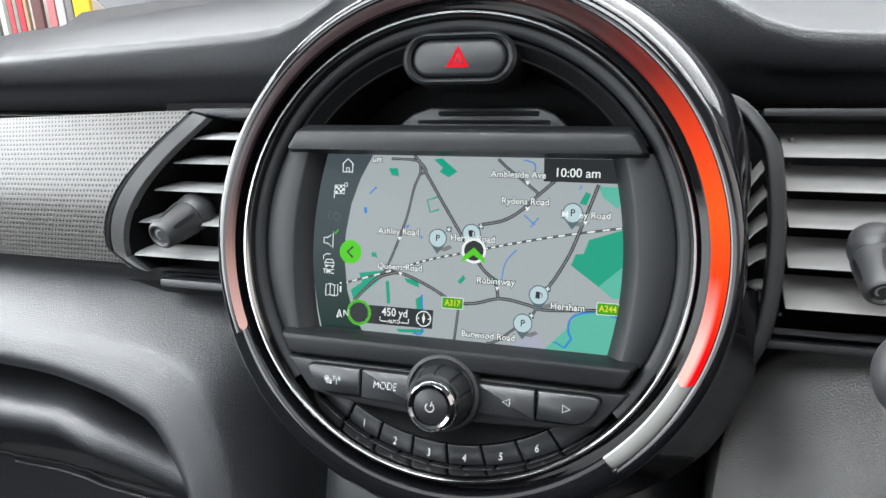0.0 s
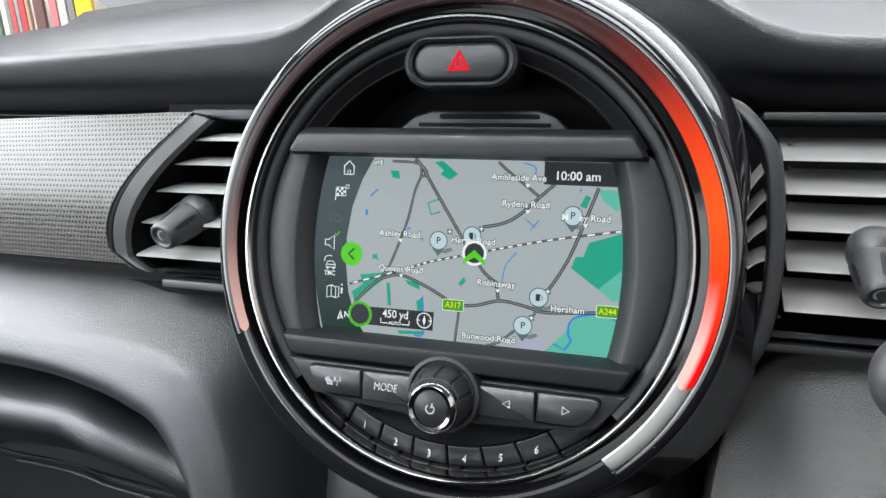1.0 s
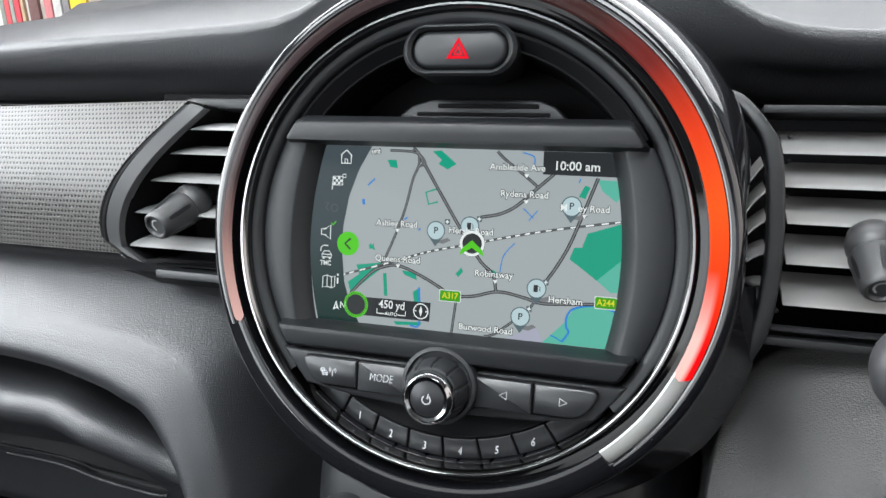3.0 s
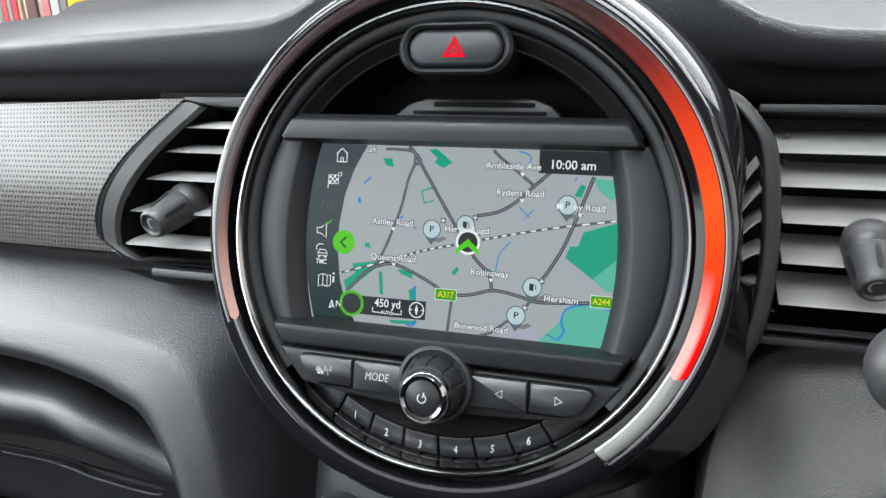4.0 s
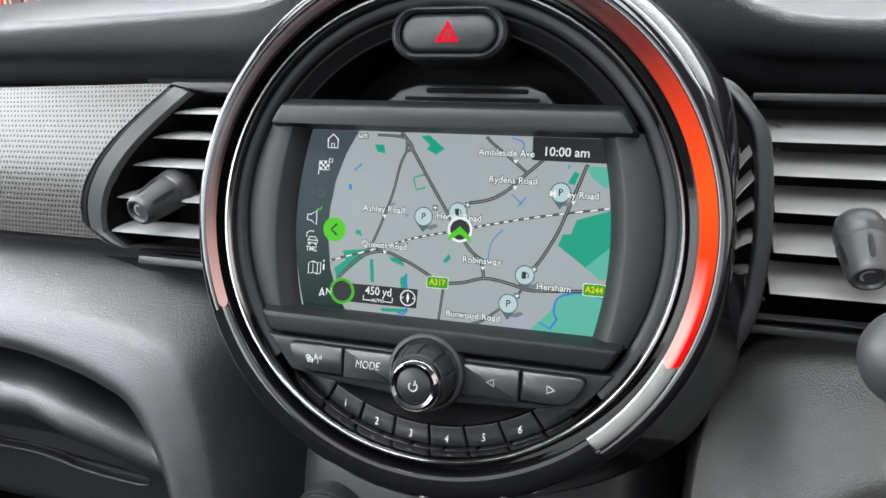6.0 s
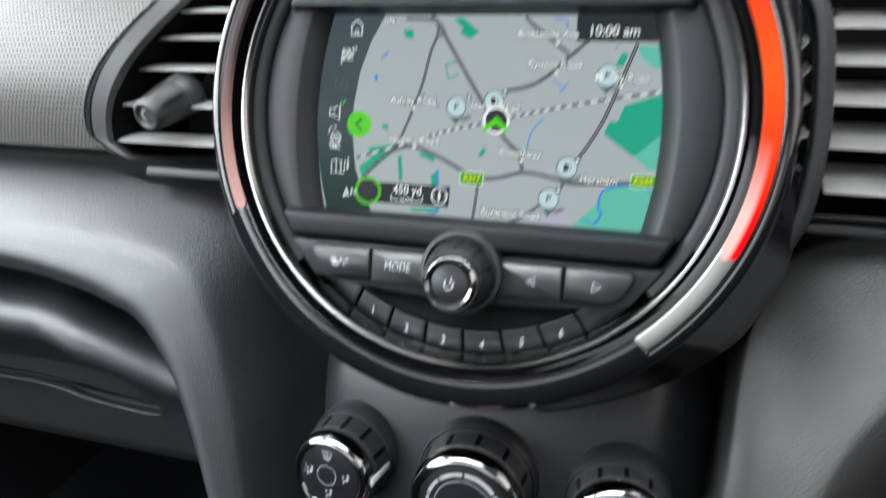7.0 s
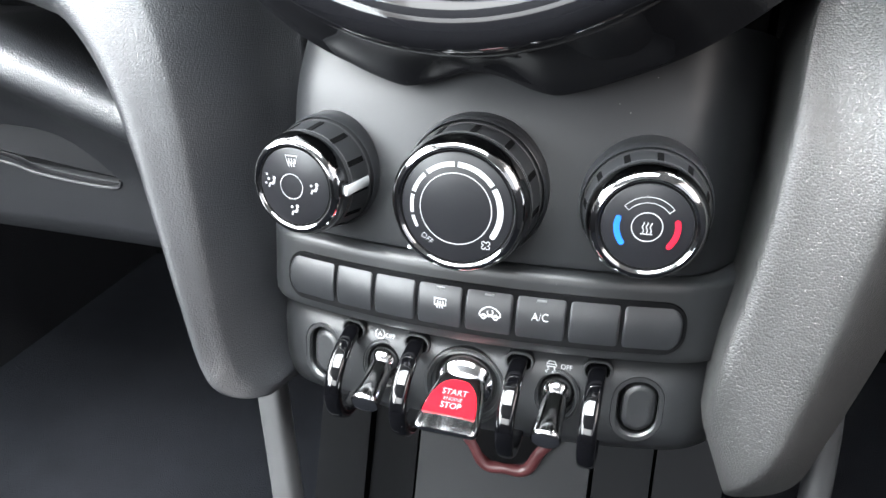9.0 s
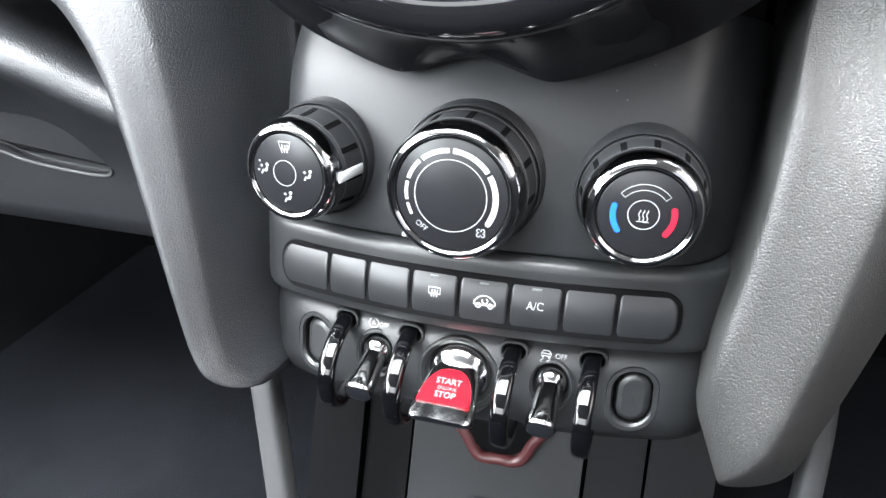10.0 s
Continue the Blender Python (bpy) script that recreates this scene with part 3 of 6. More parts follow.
def knee_pad(outer, inner, y_out, y_in, wrap_in, roll):
    """The lower padding and the leg that runs down beside the console: ribs from the outer outline to the inner one."""
    c, d = curve([(*p, 0) for p in outer], 8), curve([(*p, 0) for p in inner], 8)
    secs = []
    k = len(c) - 1
    for i in range(k + 1):
        s = i / k
        end = 0.022 * max(0, (s - 0.86) / 0.14) ** 2.5
        yo, yi = (a[0] + (a[1] - a[0]) * min(1, s * 1.6) + end for a in (y_out, y_in))
        yi += roll * math.exp(-((s - 0.43) / 0.17) ** 2)
        g = min(1, max(0, (s - 0.16) / 0.2))
        if wrap_in:
            rib = [(0.02, yo + 0.10), (0.0, yo + 0.062), (0.025, yo + 0.048), (0.10, yo + 0.037 - 0.009 * (1 - g)), (0.24, yo + 0.021 - 0.009 * (1 - g))]
        else:
            rib = [(0.02, yo + 0.10), (0.0, yo + 0.045 + 0.012 * (1 - g)), (0.015 + 0.03 * (1 - g), yo + 0.020 + 0.006 * (1 - g)), (0.07 + 0.05 * (1 - g), yo + 0.004 + 0.006 * (1 - g)), (0.18 + 0.03 * (1 - g), yo - 0.002 + 0.003 * (1 - g))]
        for t, flat_w, leg_w, facet in ((0.34, 0.05 if wrap_in else 0.06, 0.02 if wrap_in else 0.04, 0.0105), (0.43, 0.16 if wrap_in else 0.14, 0.06 if wrap_in else 0.09, 0.0030), (0.50, 0.30 if wrap_in else 0.22, 0.12 if wrap_in else 0.17, 0.0002), (0.66, 0.66 if wrap_in else 0.45, 0.38 if wrap_in else 0.50, 0.0), (0.81, 0.93 if wrap_in else 0.72, 0.70 if wrap_in else 0.82, 0.0), (0.95, 1.0, 1.0, 0.0)):
            w = flat_w + (leg_w - flat_w) * g
            rib.append((t, yo + (yi - yo) * w + (facet * g if wrap_in else 0.0)))
        rib += [(1.0, yi + 0.006), (1.0, yi + 0.03), (0.98, yi + 0.07)] if wrap_in else [(1.02, yi + 0.006), (1.04, yi + 0.03), (1.04, yi + 0.06)]
        secs.append(curve([Vector((c[i].x + (d[i].x - c[i].x) * t, y, c[i].y + (d[i].y - c[i].y) * t)) for t, y in rib], 4) + [Vector((d[i].x, 0.19, d[i].y)), Vector((c[i].x, 0.19, c[i].y))])
    return loft(secs)


part("lower_pad", knee_pad(
    [(-0.70, -0.098), (-0.45, -0.102), (-0.31, -0.106), (-0.262, -0.110), (-0.226, -0.116), (-0.203, -0.124), (-0.181, -0.150), (-0.168, -0.178), (-0.156, -0.210), (-0.142, -0.250), (-0.130, -0.281), (-0.118, -0.294), (-0.101, -0.299)],
    [(-0.70, -0.026), (-0.45, -0.027), (-0.28, -0.028), (-0.20, -0.029), (-0.155, -0.036), (-0.128, -0.060), (-0.118, -0.100), (-0.113, -0.140), (-0.111, -0.180), (-0.109, -0.220), (-0.106, -0.255), (-0.103, -0.276), (-0.100, -0.290), (-0.0975, -0.298)],
    (0.022, 0.024), (0.048, 0.096), False, 0.012), SOFT, dashboard)
part("lower_pad", knee_pad(
    [(0.70, -0.110), (0.45, -0.116), (0.30, -0.126), (0.24, -0.140), (0.210, -0.164), (0.193, -0.190), (0.184, -0.212), (0.1765, -0.234), (0.1690, -0.258), (0.1605, -0.283), (0.150, -0.309), (0.128, -0.327)],
    [(0.70, -0.040), (0.45, -0.041), (0.28, -0.042), (0.19, -0.042), (0.150, -0.050), (0.132, -0.075), (0.1225, -0.105), (0.1190, -0.140), (0.1160, -0.175), (0.1112, -0.210), (0.1062, -0.240), (0.1050, -0.272), (0.1075, -0.300), (0.114, -0.321)],
    (0.026, 0.026), (0.080, 0.028), True, 0.030), SOFT_GREY, dashboard)
# unseen filler boxes behind the padding, added near-black to block light
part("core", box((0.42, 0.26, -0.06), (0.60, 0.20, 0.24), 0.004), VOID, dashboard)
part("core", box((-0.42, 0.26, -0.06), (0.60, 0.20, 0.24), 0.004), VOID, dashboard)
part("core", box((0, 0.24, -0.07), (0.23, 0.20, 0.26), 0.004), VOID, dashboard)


def decor_sheet():
    """The bulged trim strip, ending in a curved slanting edge at the vent."""
    secs, n = [], 26
    for j in range(n + 1):
        s = j / n
        z = 0.070 - 0.094 * s
        y = 0.052 - 0.026 * math.sin(math.pi * min(1, 0.16 + 0.70 * s)) ** 0.8
        xe = -0.1815 - 0.058 * math.sin(math.pi / 2 * min(1, s / 0.91)) ** 1.1 + 0.010 * max(0, s - 0.91) / 0.09
        xs = [-0.72 + (xe + 0.72) * i / 40 for i in range(41)]
        secs.append([Vector((x, y, z - 0.034 * max(0, -0.19 - x) * (1 - s))) for x in xs])
    bm = bmesh.new()
    uv = bm.loops.layers.uv.new("UVMap")
    rows = [[bm.verts.new(p) for p in s] for s in secs]
    back = [[bm.verts.new(p + Vector((0, 0.03, 0))) for p in s] for s in secs]
    for a, b in zip(rows, rows[1:]):
        for i in range(40):
            bm.faces.new((a[i], a[i + 1], b[i + 1], b[i]))
    rim = [(rows[j][40], back[j][40]) for j in range(n + 1)]
    for a, b in zip(rim, rim[1:]):
        bm.faces.new((a[0], a[1], b[1], b[0]))
    for k in (0, n):
        for i in range(40):
            bm.faces.new((rows[k][i], rows[k][i + 1], back[k][i + 1], back[k][i]))
    lengths = [0.0]
    for a, b in zip(secs, secs[1:]):
        lengths.append(lengths[-1] + (a[0] - b[0]).length)
    height = {v: lengths[j] for j, r in enumerate(rows) for v in r}
    for f in bm.faces:
        for lp in f.loops:
            lp[uv].uv = (lp.vert.co.x + 1, height.get(lp.vert, 0.0))
    return bm


trim_strip = thing("decor_trim", "silver-grey dimpled trim strip along the dashboard", "trim strip")
part("sheet", decor_sheet(), DECOR, trim_strip)


def slant(s, dx=0.0):
    """The curved slanting line between trim strip and vent."""
    return (-0.1775 - 0.060 * math.sin(math.pi / 2 * min(1, s / 0.91)) ** 1.1 + 0.012 * max(0, s - 0.91) / 0.09 + dx, 0.073 - 0.099 * s)


def slant_band(d0, d1, y, lift, back):
    """A curved strip that follows the slanting line, between two offsets from it."""
    rows = []
    for i in range(33):
        t = 0.045 + 0.955 * i / 32
        (xa, z), (xb, _) = slant(t, d0), slant(t, d1)
        yy = y + 0.052 - 0.026 * math.sin(math.pi * min(1, 0.16 + 0.70 * t)) ** 0.8
        m = 0.0012
        rows.append([(xa, yy + back, z), (xa, yy + m, z), (xa + m * 0.6, yy, z), (xb - m * 0.6, yy + lift, z - 0.3 * (d1 - d0)), (xb, yy + lift + m, z - 0.3 * (d1 - d0)), (xb, yy + back, z - 0.3 * (d1 - d0))])
    return loft(rows)


part("edge", slant_band(-0.0036, 0.0002, 0.0012, 0.001, 0.02), MATTE, trim_strip)


def slat(x0, x1, y, z, depth, tilt, thick=0.0016):
    """A vent blade with rounded edges; tilt in degrees, rear edge up."""
    prof = []
    for k in range(12):
        w = 2 * math.pi * k / 12
        a, b = math.cos(w) * depth / 2, math.sin(w) * thick / 2
        c, s = math.cos(radians(tilt)), math.sin(radians(tilt))
        prof.append((a * c - b * s, a * s + b * c))
    return loft([[(x, y + p, z + q) for p, q in prof] for x in (x0, x1)])


def adjuster(vent, base, tip):
    """The vent's knob: a ball on the blade and a fluted, tapered grip with a printed mark."""
    base, tip = Vector(base), Vector(tip)
    ax = (tip - base).normalized()
    m = Matrix.Translation(base) @ ax.to_track_quat("Y", "Z").to_matrix().to_4x4()
    d = (tip - base).length
    k = part("adjuster_knob", lathe([(0.0001, -0.0105), (0.0060, -0.0102), (0.0098, -0.0065), (0.0117, -0.001), (0.0116, 0.003), (0.0100, 0.0062), (0.0094, 0.0070), (0.0106, 0.0074), (0.0113, 0.0084), (0.0112, 0.0100), (0.0090, d - 0.0030), (0.0084, d - 0.0010), (0.0074, d), (0.0064, d), (0.0059, d - 0.0006), (0.0056, d - 0.0018), (0.0001, d - 0.0018)],
                                    72, closed=False), GRIP, vent, "dark grey tapered vent knob with slotted grip")
    k.matrix_local = m
    for i in range(5):
        # a dark sliver, just proud of the taper, imitates a long slot's shade
        a = radians(72 * i + 4)
        ca, sa = math.cos(a), math.sin(a)
        cells = []
        for t, w in ((0.0, 0.0004), (0.08, 0.0011), (0.5, 0.0014), (0.92, 0.0011), (1.0, 0.0004)):
            y = 0.0108 + (d - 0.0155) * t
            r = 0.0112 - (0.0112 - 0.0090) * (y - 0.0100) / (d - 0.0130) + 0.0002
            cells.append([((r + q) * sa + u * ca, y, (r + q) * ca - u * sa) for u, q in ((-w, 0), (w, 0), (w, -0.0012), (-w, -0.0012))])
        part("slot", loft(cells), DEEP, k)
    part("mark", line(arc(0.0034, -150, 20), 0.0010, -(d - 0.0016)), WHITE, k).rotation_euler = (0, 0, math.pi)
    return k


left_vent = thing("air_vent", "black dashboard air vent with grey horizontal blades", "air vent", group="dashboard vents")
part("frame", slant_band(0.0010, 0.0100, 0.0016, 0.0022, 0.008), SATIN, left_vent, "satin grey vent frame")
# near-black duct parts: the shade inside the vent is in their colour
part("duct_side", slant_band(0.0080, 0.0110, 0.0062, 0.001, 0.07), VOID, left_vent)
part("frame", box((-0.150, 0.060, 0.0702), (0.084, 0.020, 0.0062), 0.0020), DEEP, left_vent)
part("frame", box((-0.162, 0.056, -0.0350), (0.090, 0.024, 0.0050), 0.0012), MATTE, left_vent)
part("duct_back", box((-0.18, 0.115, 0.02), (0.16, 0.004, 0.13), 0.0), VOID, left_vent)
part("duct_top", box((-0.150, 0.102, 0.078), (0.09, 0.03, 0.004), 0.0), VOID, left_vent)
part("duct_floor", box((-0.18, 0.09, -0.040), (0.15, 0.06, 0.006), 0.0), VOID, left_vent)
for z, x0 in ((0.0560, -0.191), (0.0412, -0.203), (0.0242, -0.215), (0.0040, -0.225), (-0.0168, -0.230)):
    part("blade", slat(x0 + 0.001, -0.118, 0.055, z + 0.001, 0.026, 15, 0.0024), SLAT, left_vent)
for z in (-0.0265, -0.0305):
    part("sill", slat(-0.215, -0.12, 0.060, z, 0.010, 3), DEEP, left_vent)
adjuster(left_vent, (-0.1857, 0.0500, 0.0101), (-0.1899, 0.0220, -0.0050))

right_vent = thing("air_vent", "black dashboard air vent with grey horizontal blades", "air vent", group="dashboard vents")
hoop = curve([(0.112, 0.060, 0.077), (0.123, 0.054, 0.0725), (0.132, 0.051, 0.063), (0.139, 0.050, 0.050), (0.1425, 0.050, 0.018), (0.1425, 0.050, -0.010), (0.139, 0.050, -0.036), (0.132, 0.052, -0.052)], 6)
part("frame", sweep(hoop, 0.0040, 0.0052, Vector((1, 0, 0)), square=0.4), MATTE, right_vent, "satin dark vent frame strut")
part("frame", box((0.30, 0.082, 0.0725), (0.33, 0.03, 0.004), 0.001), DEEP, right_vent)
part("frame", box((0.30, 0.070, -0.0405), (0.34, 0.036, 0.004), 0.001), DEEP, right_vent)
# this duct is near-black too, its inner shade given by the colour
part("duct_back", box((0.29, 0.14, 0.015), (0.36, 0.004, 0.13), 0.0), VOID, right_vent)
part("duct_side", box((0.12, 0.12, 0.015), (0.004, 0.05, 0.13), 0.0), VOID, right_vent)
for z, x0 in ((0.0560, 0.1455), (0.0395, 0.148), (0.0215, 0.150), (0.0015, 0.151), (-0.0190, 0.151)):
    part("blade", slat(x0, 0.46, 0.084, z + 0.002, 0.036, 24, 0.0024), SLAT, right_vent)
for z in (0.0605, 0.0480, 0.0300, 0.0110, -0.0090, -0.0290):
    part("pin", tube([(0.1500, 0.080, z), (0.1500, 0.096, z)], 0.0010), MATTE, right_vent)
for x0, z0, x1, z1 in ((0.1268, 0.0295, 0.1365, 0.0465), (0.1276, 0.0183, 0.1385, 0.0340), (0.1280, 0.0072, 0.1400, 0.0200), (0.1290, -0.0045, 0.1410, 0.0040), (0.1290, -0.0200, 0.1410, -0.0150)):
    fin = loft([[(x0 + (x1 - x0) * t, 0.070 + dy, z0 + (z1 - z0) * t + 0.0016 * math.sin(math.pi * t) + dz) for dy, dz in ((-0.008, -0.0030), (0.012, 0.0022), (0.012, 0.0036), (-0.008, -0.0018))] for t in (-0.25, 0, 0.25, 0.5, 0.75, 1.0)])
    part("fin", fin, SLAT, right_vent)
part("sill", slat(0.145, 0.46, 0.062, -0.0350, 0.012, 5), MATTE, right_vent)
adjuster(right_vent, (0.1837, 0.0480, 0.0091), (0.1850, 0.0280, -0.0104))

# ---- glove box ----
glove_box = thing("glove_box", "dark grey closed glove box under the dashboard", "glove box")


def curve2(pts):
    return [(p.x, p.y) for p in curve([(x, z, 0) for x, z in pts], 5)]


def glove_lid():
    secs = []
    for i in range(41):
        x = -0.70 + (0.70 - 0.165) * i / 40
        e = 0.020 * max(0, (x + 0.26) / 0.09) ** 2
        # the padded roll along the top comes forward and rises away from the console
        dy = max(-0.050, -0.024 - 0.42 * max(0, -0.20 - x))
        dz = min(0.006, -0.028 + 0.42 * max(0, -0.20 - x)) - e * 0.3
        sec = [(0.16, -0.120 + dz), (0.120 + dy * 0.8, -0.122 + dz), (0.098 + dy, -0.127 + dz), (0.088 + dy, -0.138 + dz), (0.094 + dy, -0.151 + dz), (0.108 + dy * 0.75, -0.162 + dz * 0.85), (0.119 + dy * 0.4, -0.178 + dz * 0.6), (0.131 + dy * 0.1, -0.208 + dz * 0.2), (0.141, -0.240), (0.150, -0.257), (0.17, -0.264), (0.19, -0.20)]
        secs.append(curve([Vector((x, y, z)) for y, z in sec], 4, True))
    return loft(secs)


lid = part("lid", glove_lid(), SOFT, glove_box)
# the pull: an almond-shaped hollow with a rounded lip along its lower edge
ALMOND = [(p.x, p.y) for p in curve([(x, z, 0) for x, z in (
    (-0.446, -0.200), (-0.420, -0.188), (-0.380, -0.1822), (-0.325, -0.1818), (-0.297, -0.1850), (-0.2845, -0.1902), (-0.2747, -0.1988), (-0.2668, -0.2085),
    (-0.2610, -0.2157), (-0.2665, -0.2192), (-0.2810, -0.2198), (-0.3110, -0.2174), (-0.3330, -0.2142), (-0.3480, -0.2080), (-0.3750, -0.2050), (-0.4200, -0.2060), (-0.4400, -0.2045))], 4, True)]


def hollow(z, lift=0.0):
    """How far back the hollow's floor lies at a height."""
    return 0.1310 - 0.70 * (z + 0.205) + lift


def lid_face(x, z):
    """Where the lid's leaning face lies, away from the console."""
    return 0.126 - 0.83 * (z + 0.2068) if z > -0.2068 else 0.126 - 0.45 * (z + 0.2068)


carve(lid, loft([[(x, 0.03, z) for x, z in ALMOND], [(x, hollow(z, -0.003), z) for x, z in ALMOND], [(x, hollow(z, -0.0008), z) for x, z in inset(ALMOND, 0.0010)], [(x, hollow(z), z) for x, z in inset(ALMOND, 0.0026)]]))
grip = part("handle", loft([[(x, hollow(z, q), z) for x, z in inset(ALMOND, w)] for w, q in ((0.0030, -0.0006), (0.0024, -0.0003), (0.0024, 0.004))]), MATTE_GREY, glove_box, "dark smooth hollow of the pull handle")
lower = [Vector((x, lid_face(x, z) + 0.0010, z - 0.0008)) for x, z in curve2([(-0.2612, -0.2150), (-0.2655, -0.2196), (-0.2810, -0.2208), (-0.3110, -0.2186), (-0.3330, -0.2160), (-0.3480, -0.2120), (-0.3750, -0.2085), (-0.4200, -0.2085)])]
part("lip", sweep(lower, 0.0010, 0.0012, Vector((0, 1, 0))), SOFT, grip)

# ---- the round display unit ----
unit = thing("display_unit", "round gloss-black display unit with chrome ring and red light strip", "infotainment unit")
part("housing", lathe([(0.1085, -0.006), (0.1118, -0.006), (0.1120, -0.0125), (0.1120, -0.0160), (0.1140, -0.0160), (0.1180, -0.0138), (0.1196, -0.0128), (0.1206, -0.0133), (0.1224, -0.0135), (0.1242, -0.0127), (0.1257, -0.0109), (0.1266, -0.0082), (0.1271, -0.004), (0.1273, 0.006), (0.1273, 0.10), (0.1000, 0.10), (0.1000, 0.01)], 180), GLOSS_RING, unit, "gloss black outer ring")


def skirt():
    """The gloss skirt behind the upper half of the ring; it draws in towards the vent on the driver's side."""
    rows = []
    for i in range(121):
        f = -99 + 183 * i / 120
        k = 1 - max(0.0, min(1.0, (f - 58) / 26)) ** 1.6
        prof = [(0.1240, -0.0080), (0.1262, -0.0062), (0.1262 + 0.0040 * k, -0.001), (0.1262 + 0.0078 * k, 0.008), (0.1262 + 0.0115 * k, 0.018), (0.1262 + 0.0140 * k, 0.030), (0.1264 + 0.0150 * k, 0.07), (0.1240, 0.07)]
        rows.append([(r * math.sin(radians(f)), y, r * math.cos(radians(f))) for r, y in prof])
    return loft(rows)


part("upper_skirt", skirt(), GLOSS, unit, "gloss black skirt behind the ring")


def strip(a0, a1, n, rounded):
    """A length of the strip set into the ring, its ends rounded or square."""
    prof = [(0.1121, -0.0120), (0.1121, -0.0168), (0.1128, -0.0174), (0.1150, -0.0170), (0.1172, -0.0157), (0.1190, -0.0142), (0.1195, -0.0132), (0.1192, -0.0120)]
    rows = []
    for i in range(n + 1):
        s = i / n
        a = a0 + (a1 - a0) * (0.5 - 0.5 * math.cos(math.pi * s))
        e = min(a - a0, a1 - a) / 1.7
        k = math.sqrt(max(0.02, 1 - (1 - e) ** 2)) if rounded and e < 1 else 1.0
        rows.append([((0.1157 + (r - 0.1157) * k) * math.sin(radians(a)), y, (0.1157 + (r - 0.1157) * k) * math.cos(radians(a))) for r, y in prof])
    return loft(rows)


part("light_strip", strip(-113.6, 115.8, 170, True), LED, unit, "translucent light strip glowing red along one side")
# the reflection beyond the lit strip, painted on as a pale length
part("strip_reflection", strip(114.5, 138.9, 50, False), PALE_REFLECTION, unit, "end of the light strip, painted pale as a reflection").location.y = 0.0006
part("lower_cover", lathe([(0.1121, -0.0110), (0.1121, -0.0150), (0.1127, -0.0165), (0.1150, -0.0171), (0.1185, -0.0166), (0.1222, -0.0151), (0.1250, -0.0128), (0.1266, -0.0098), (0.1274, -0.0050), (0.1270, 0.0)], 120, 139.0, 246.3), GLOSS, unit, "gloss black lower part of the ring")
part("chrome_ring", lathe([(0.1036, -0.004), (0.1037, -0.0118), (0.1041, -0.0142), (0.1048, -0.0158), (0.1057, -0.0166), (0.1066, -0.0166), (0.1075, -0.0157), (0.1082, -0.0141), (0.1087, -0.0118), (0.1088, -0.004)], 160), CHROME_RING, unit)
part("inner_ring", lathe([(0.0985, 0.004), (0.0990, -0.0085), (0.1000, -0.0100), (0.1018, -0.0107), (0.1037, -0.0110), (0.1037, 0.004)], 130, -131, 131), DEEP, unit)
part("back_plate", lathe([(0.0001, 0.032), (0.1000, 0.032), (0.1000, 0.040), (0.0001, 0.040)], 96), VOID, unit)


def chord(z_top, z_bot, r, n=12):
    """The outline of a bar across the round opening."""
    right = [(math.sqrt(r * r - z * z), z) for z in (z_top + (z_bot - z_top) * i / n for i in range(n + 1))]
    return right + [(-x, z) for x, z in reversed(right)]


def rounded_chord(z0, z1, r, c):
    pts = chord(z0, z1, r, 10)
    x0, x1 = pts[0][0], pts[10][0]
    pts[0], pts[10] = (x0 - c, z0), (x1 - c, z1)
    pts[-1], pts[11] = (-x0 + c, z0), (-x1 + c, z1)
    return pts


def bar(z_front_top, z_front_bot, z_top, z_bot, y_front, y_back, r=0.0985):
    """A crossbar with a chamfered top and bottom."""
    return loft([[(x, y, z) for x, z in rounded_chord(a, b, q, 0.0012)] for a, b, y, q in ((z_front_top, z_front_bot, y_front, r - 0.003), (z_front_top + 0.0008, z_front_bot - 0.0008, y_front + 0.0004, r - 0.002), ((z_front_top + z_top) / 2, (z_front_bot + z_bot) / 2, y_front + 0.003, r - 0.0006), (z_top, z_bot, y_front + 0.008, r), (z_top, z_bot, y_back, r))])


part("upper_bar", bar(0.0525, 0.0455, 0.0570, 0.0436, -0.0165, 0.012, 0.0968), DEEP, unit, "satin black crossbar above the screen")
part("lower_bar", bar(-0.0462, -0.0530, -0.0437, -0.0566, -0.0170, 0.010, 0.0972), DEEP, unit, "satin black crossbar below the screen")


def side_bezel(sg):
    """The cheek between screen and ring, with a slanted step at the screen's curved edge."""
    n, rows = 20, []
    for i in range(n + 1):
        z = 0.0455 - 0.0915 * i / n
        xs = 0.0702 + 0.0062 * (1 - (z / 0.0455) ** 2) - 0.0012 * (z / 0.0455)
        xr = math.sqrt(0.0985 ** 2 - z * z)
        rows.append([(sg * x, y, z) for x, y in ((xs - 0.0015, 0.004), (xs, -0.0004), (xs + 0.0060, -0.0085), (xs + 0.0072, -0.0090), (xr - 0.002, -0.0085), (xr, -0.0075), (xr, 0.006))])
    return loft(rows)


part("side_bezel", side_bezel(-1), BEZEL, unit)
part("side_bezel", side_bezel(1), BEZEL, unit)


# the open tray above the screen; its near-black rim and floor carry the shade
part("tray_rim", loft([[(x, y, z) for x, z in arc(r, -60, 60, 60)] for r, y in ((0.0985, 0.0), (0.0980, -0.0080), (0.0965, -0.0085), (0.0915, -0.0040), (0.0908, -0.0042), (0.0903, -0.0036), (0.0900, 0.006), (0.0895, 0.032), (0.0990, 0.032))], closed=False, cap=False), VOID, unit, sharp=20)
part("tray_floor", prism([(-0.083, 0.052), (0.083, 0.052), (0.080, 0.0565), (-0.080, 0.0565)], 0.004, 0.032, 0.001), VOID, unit)
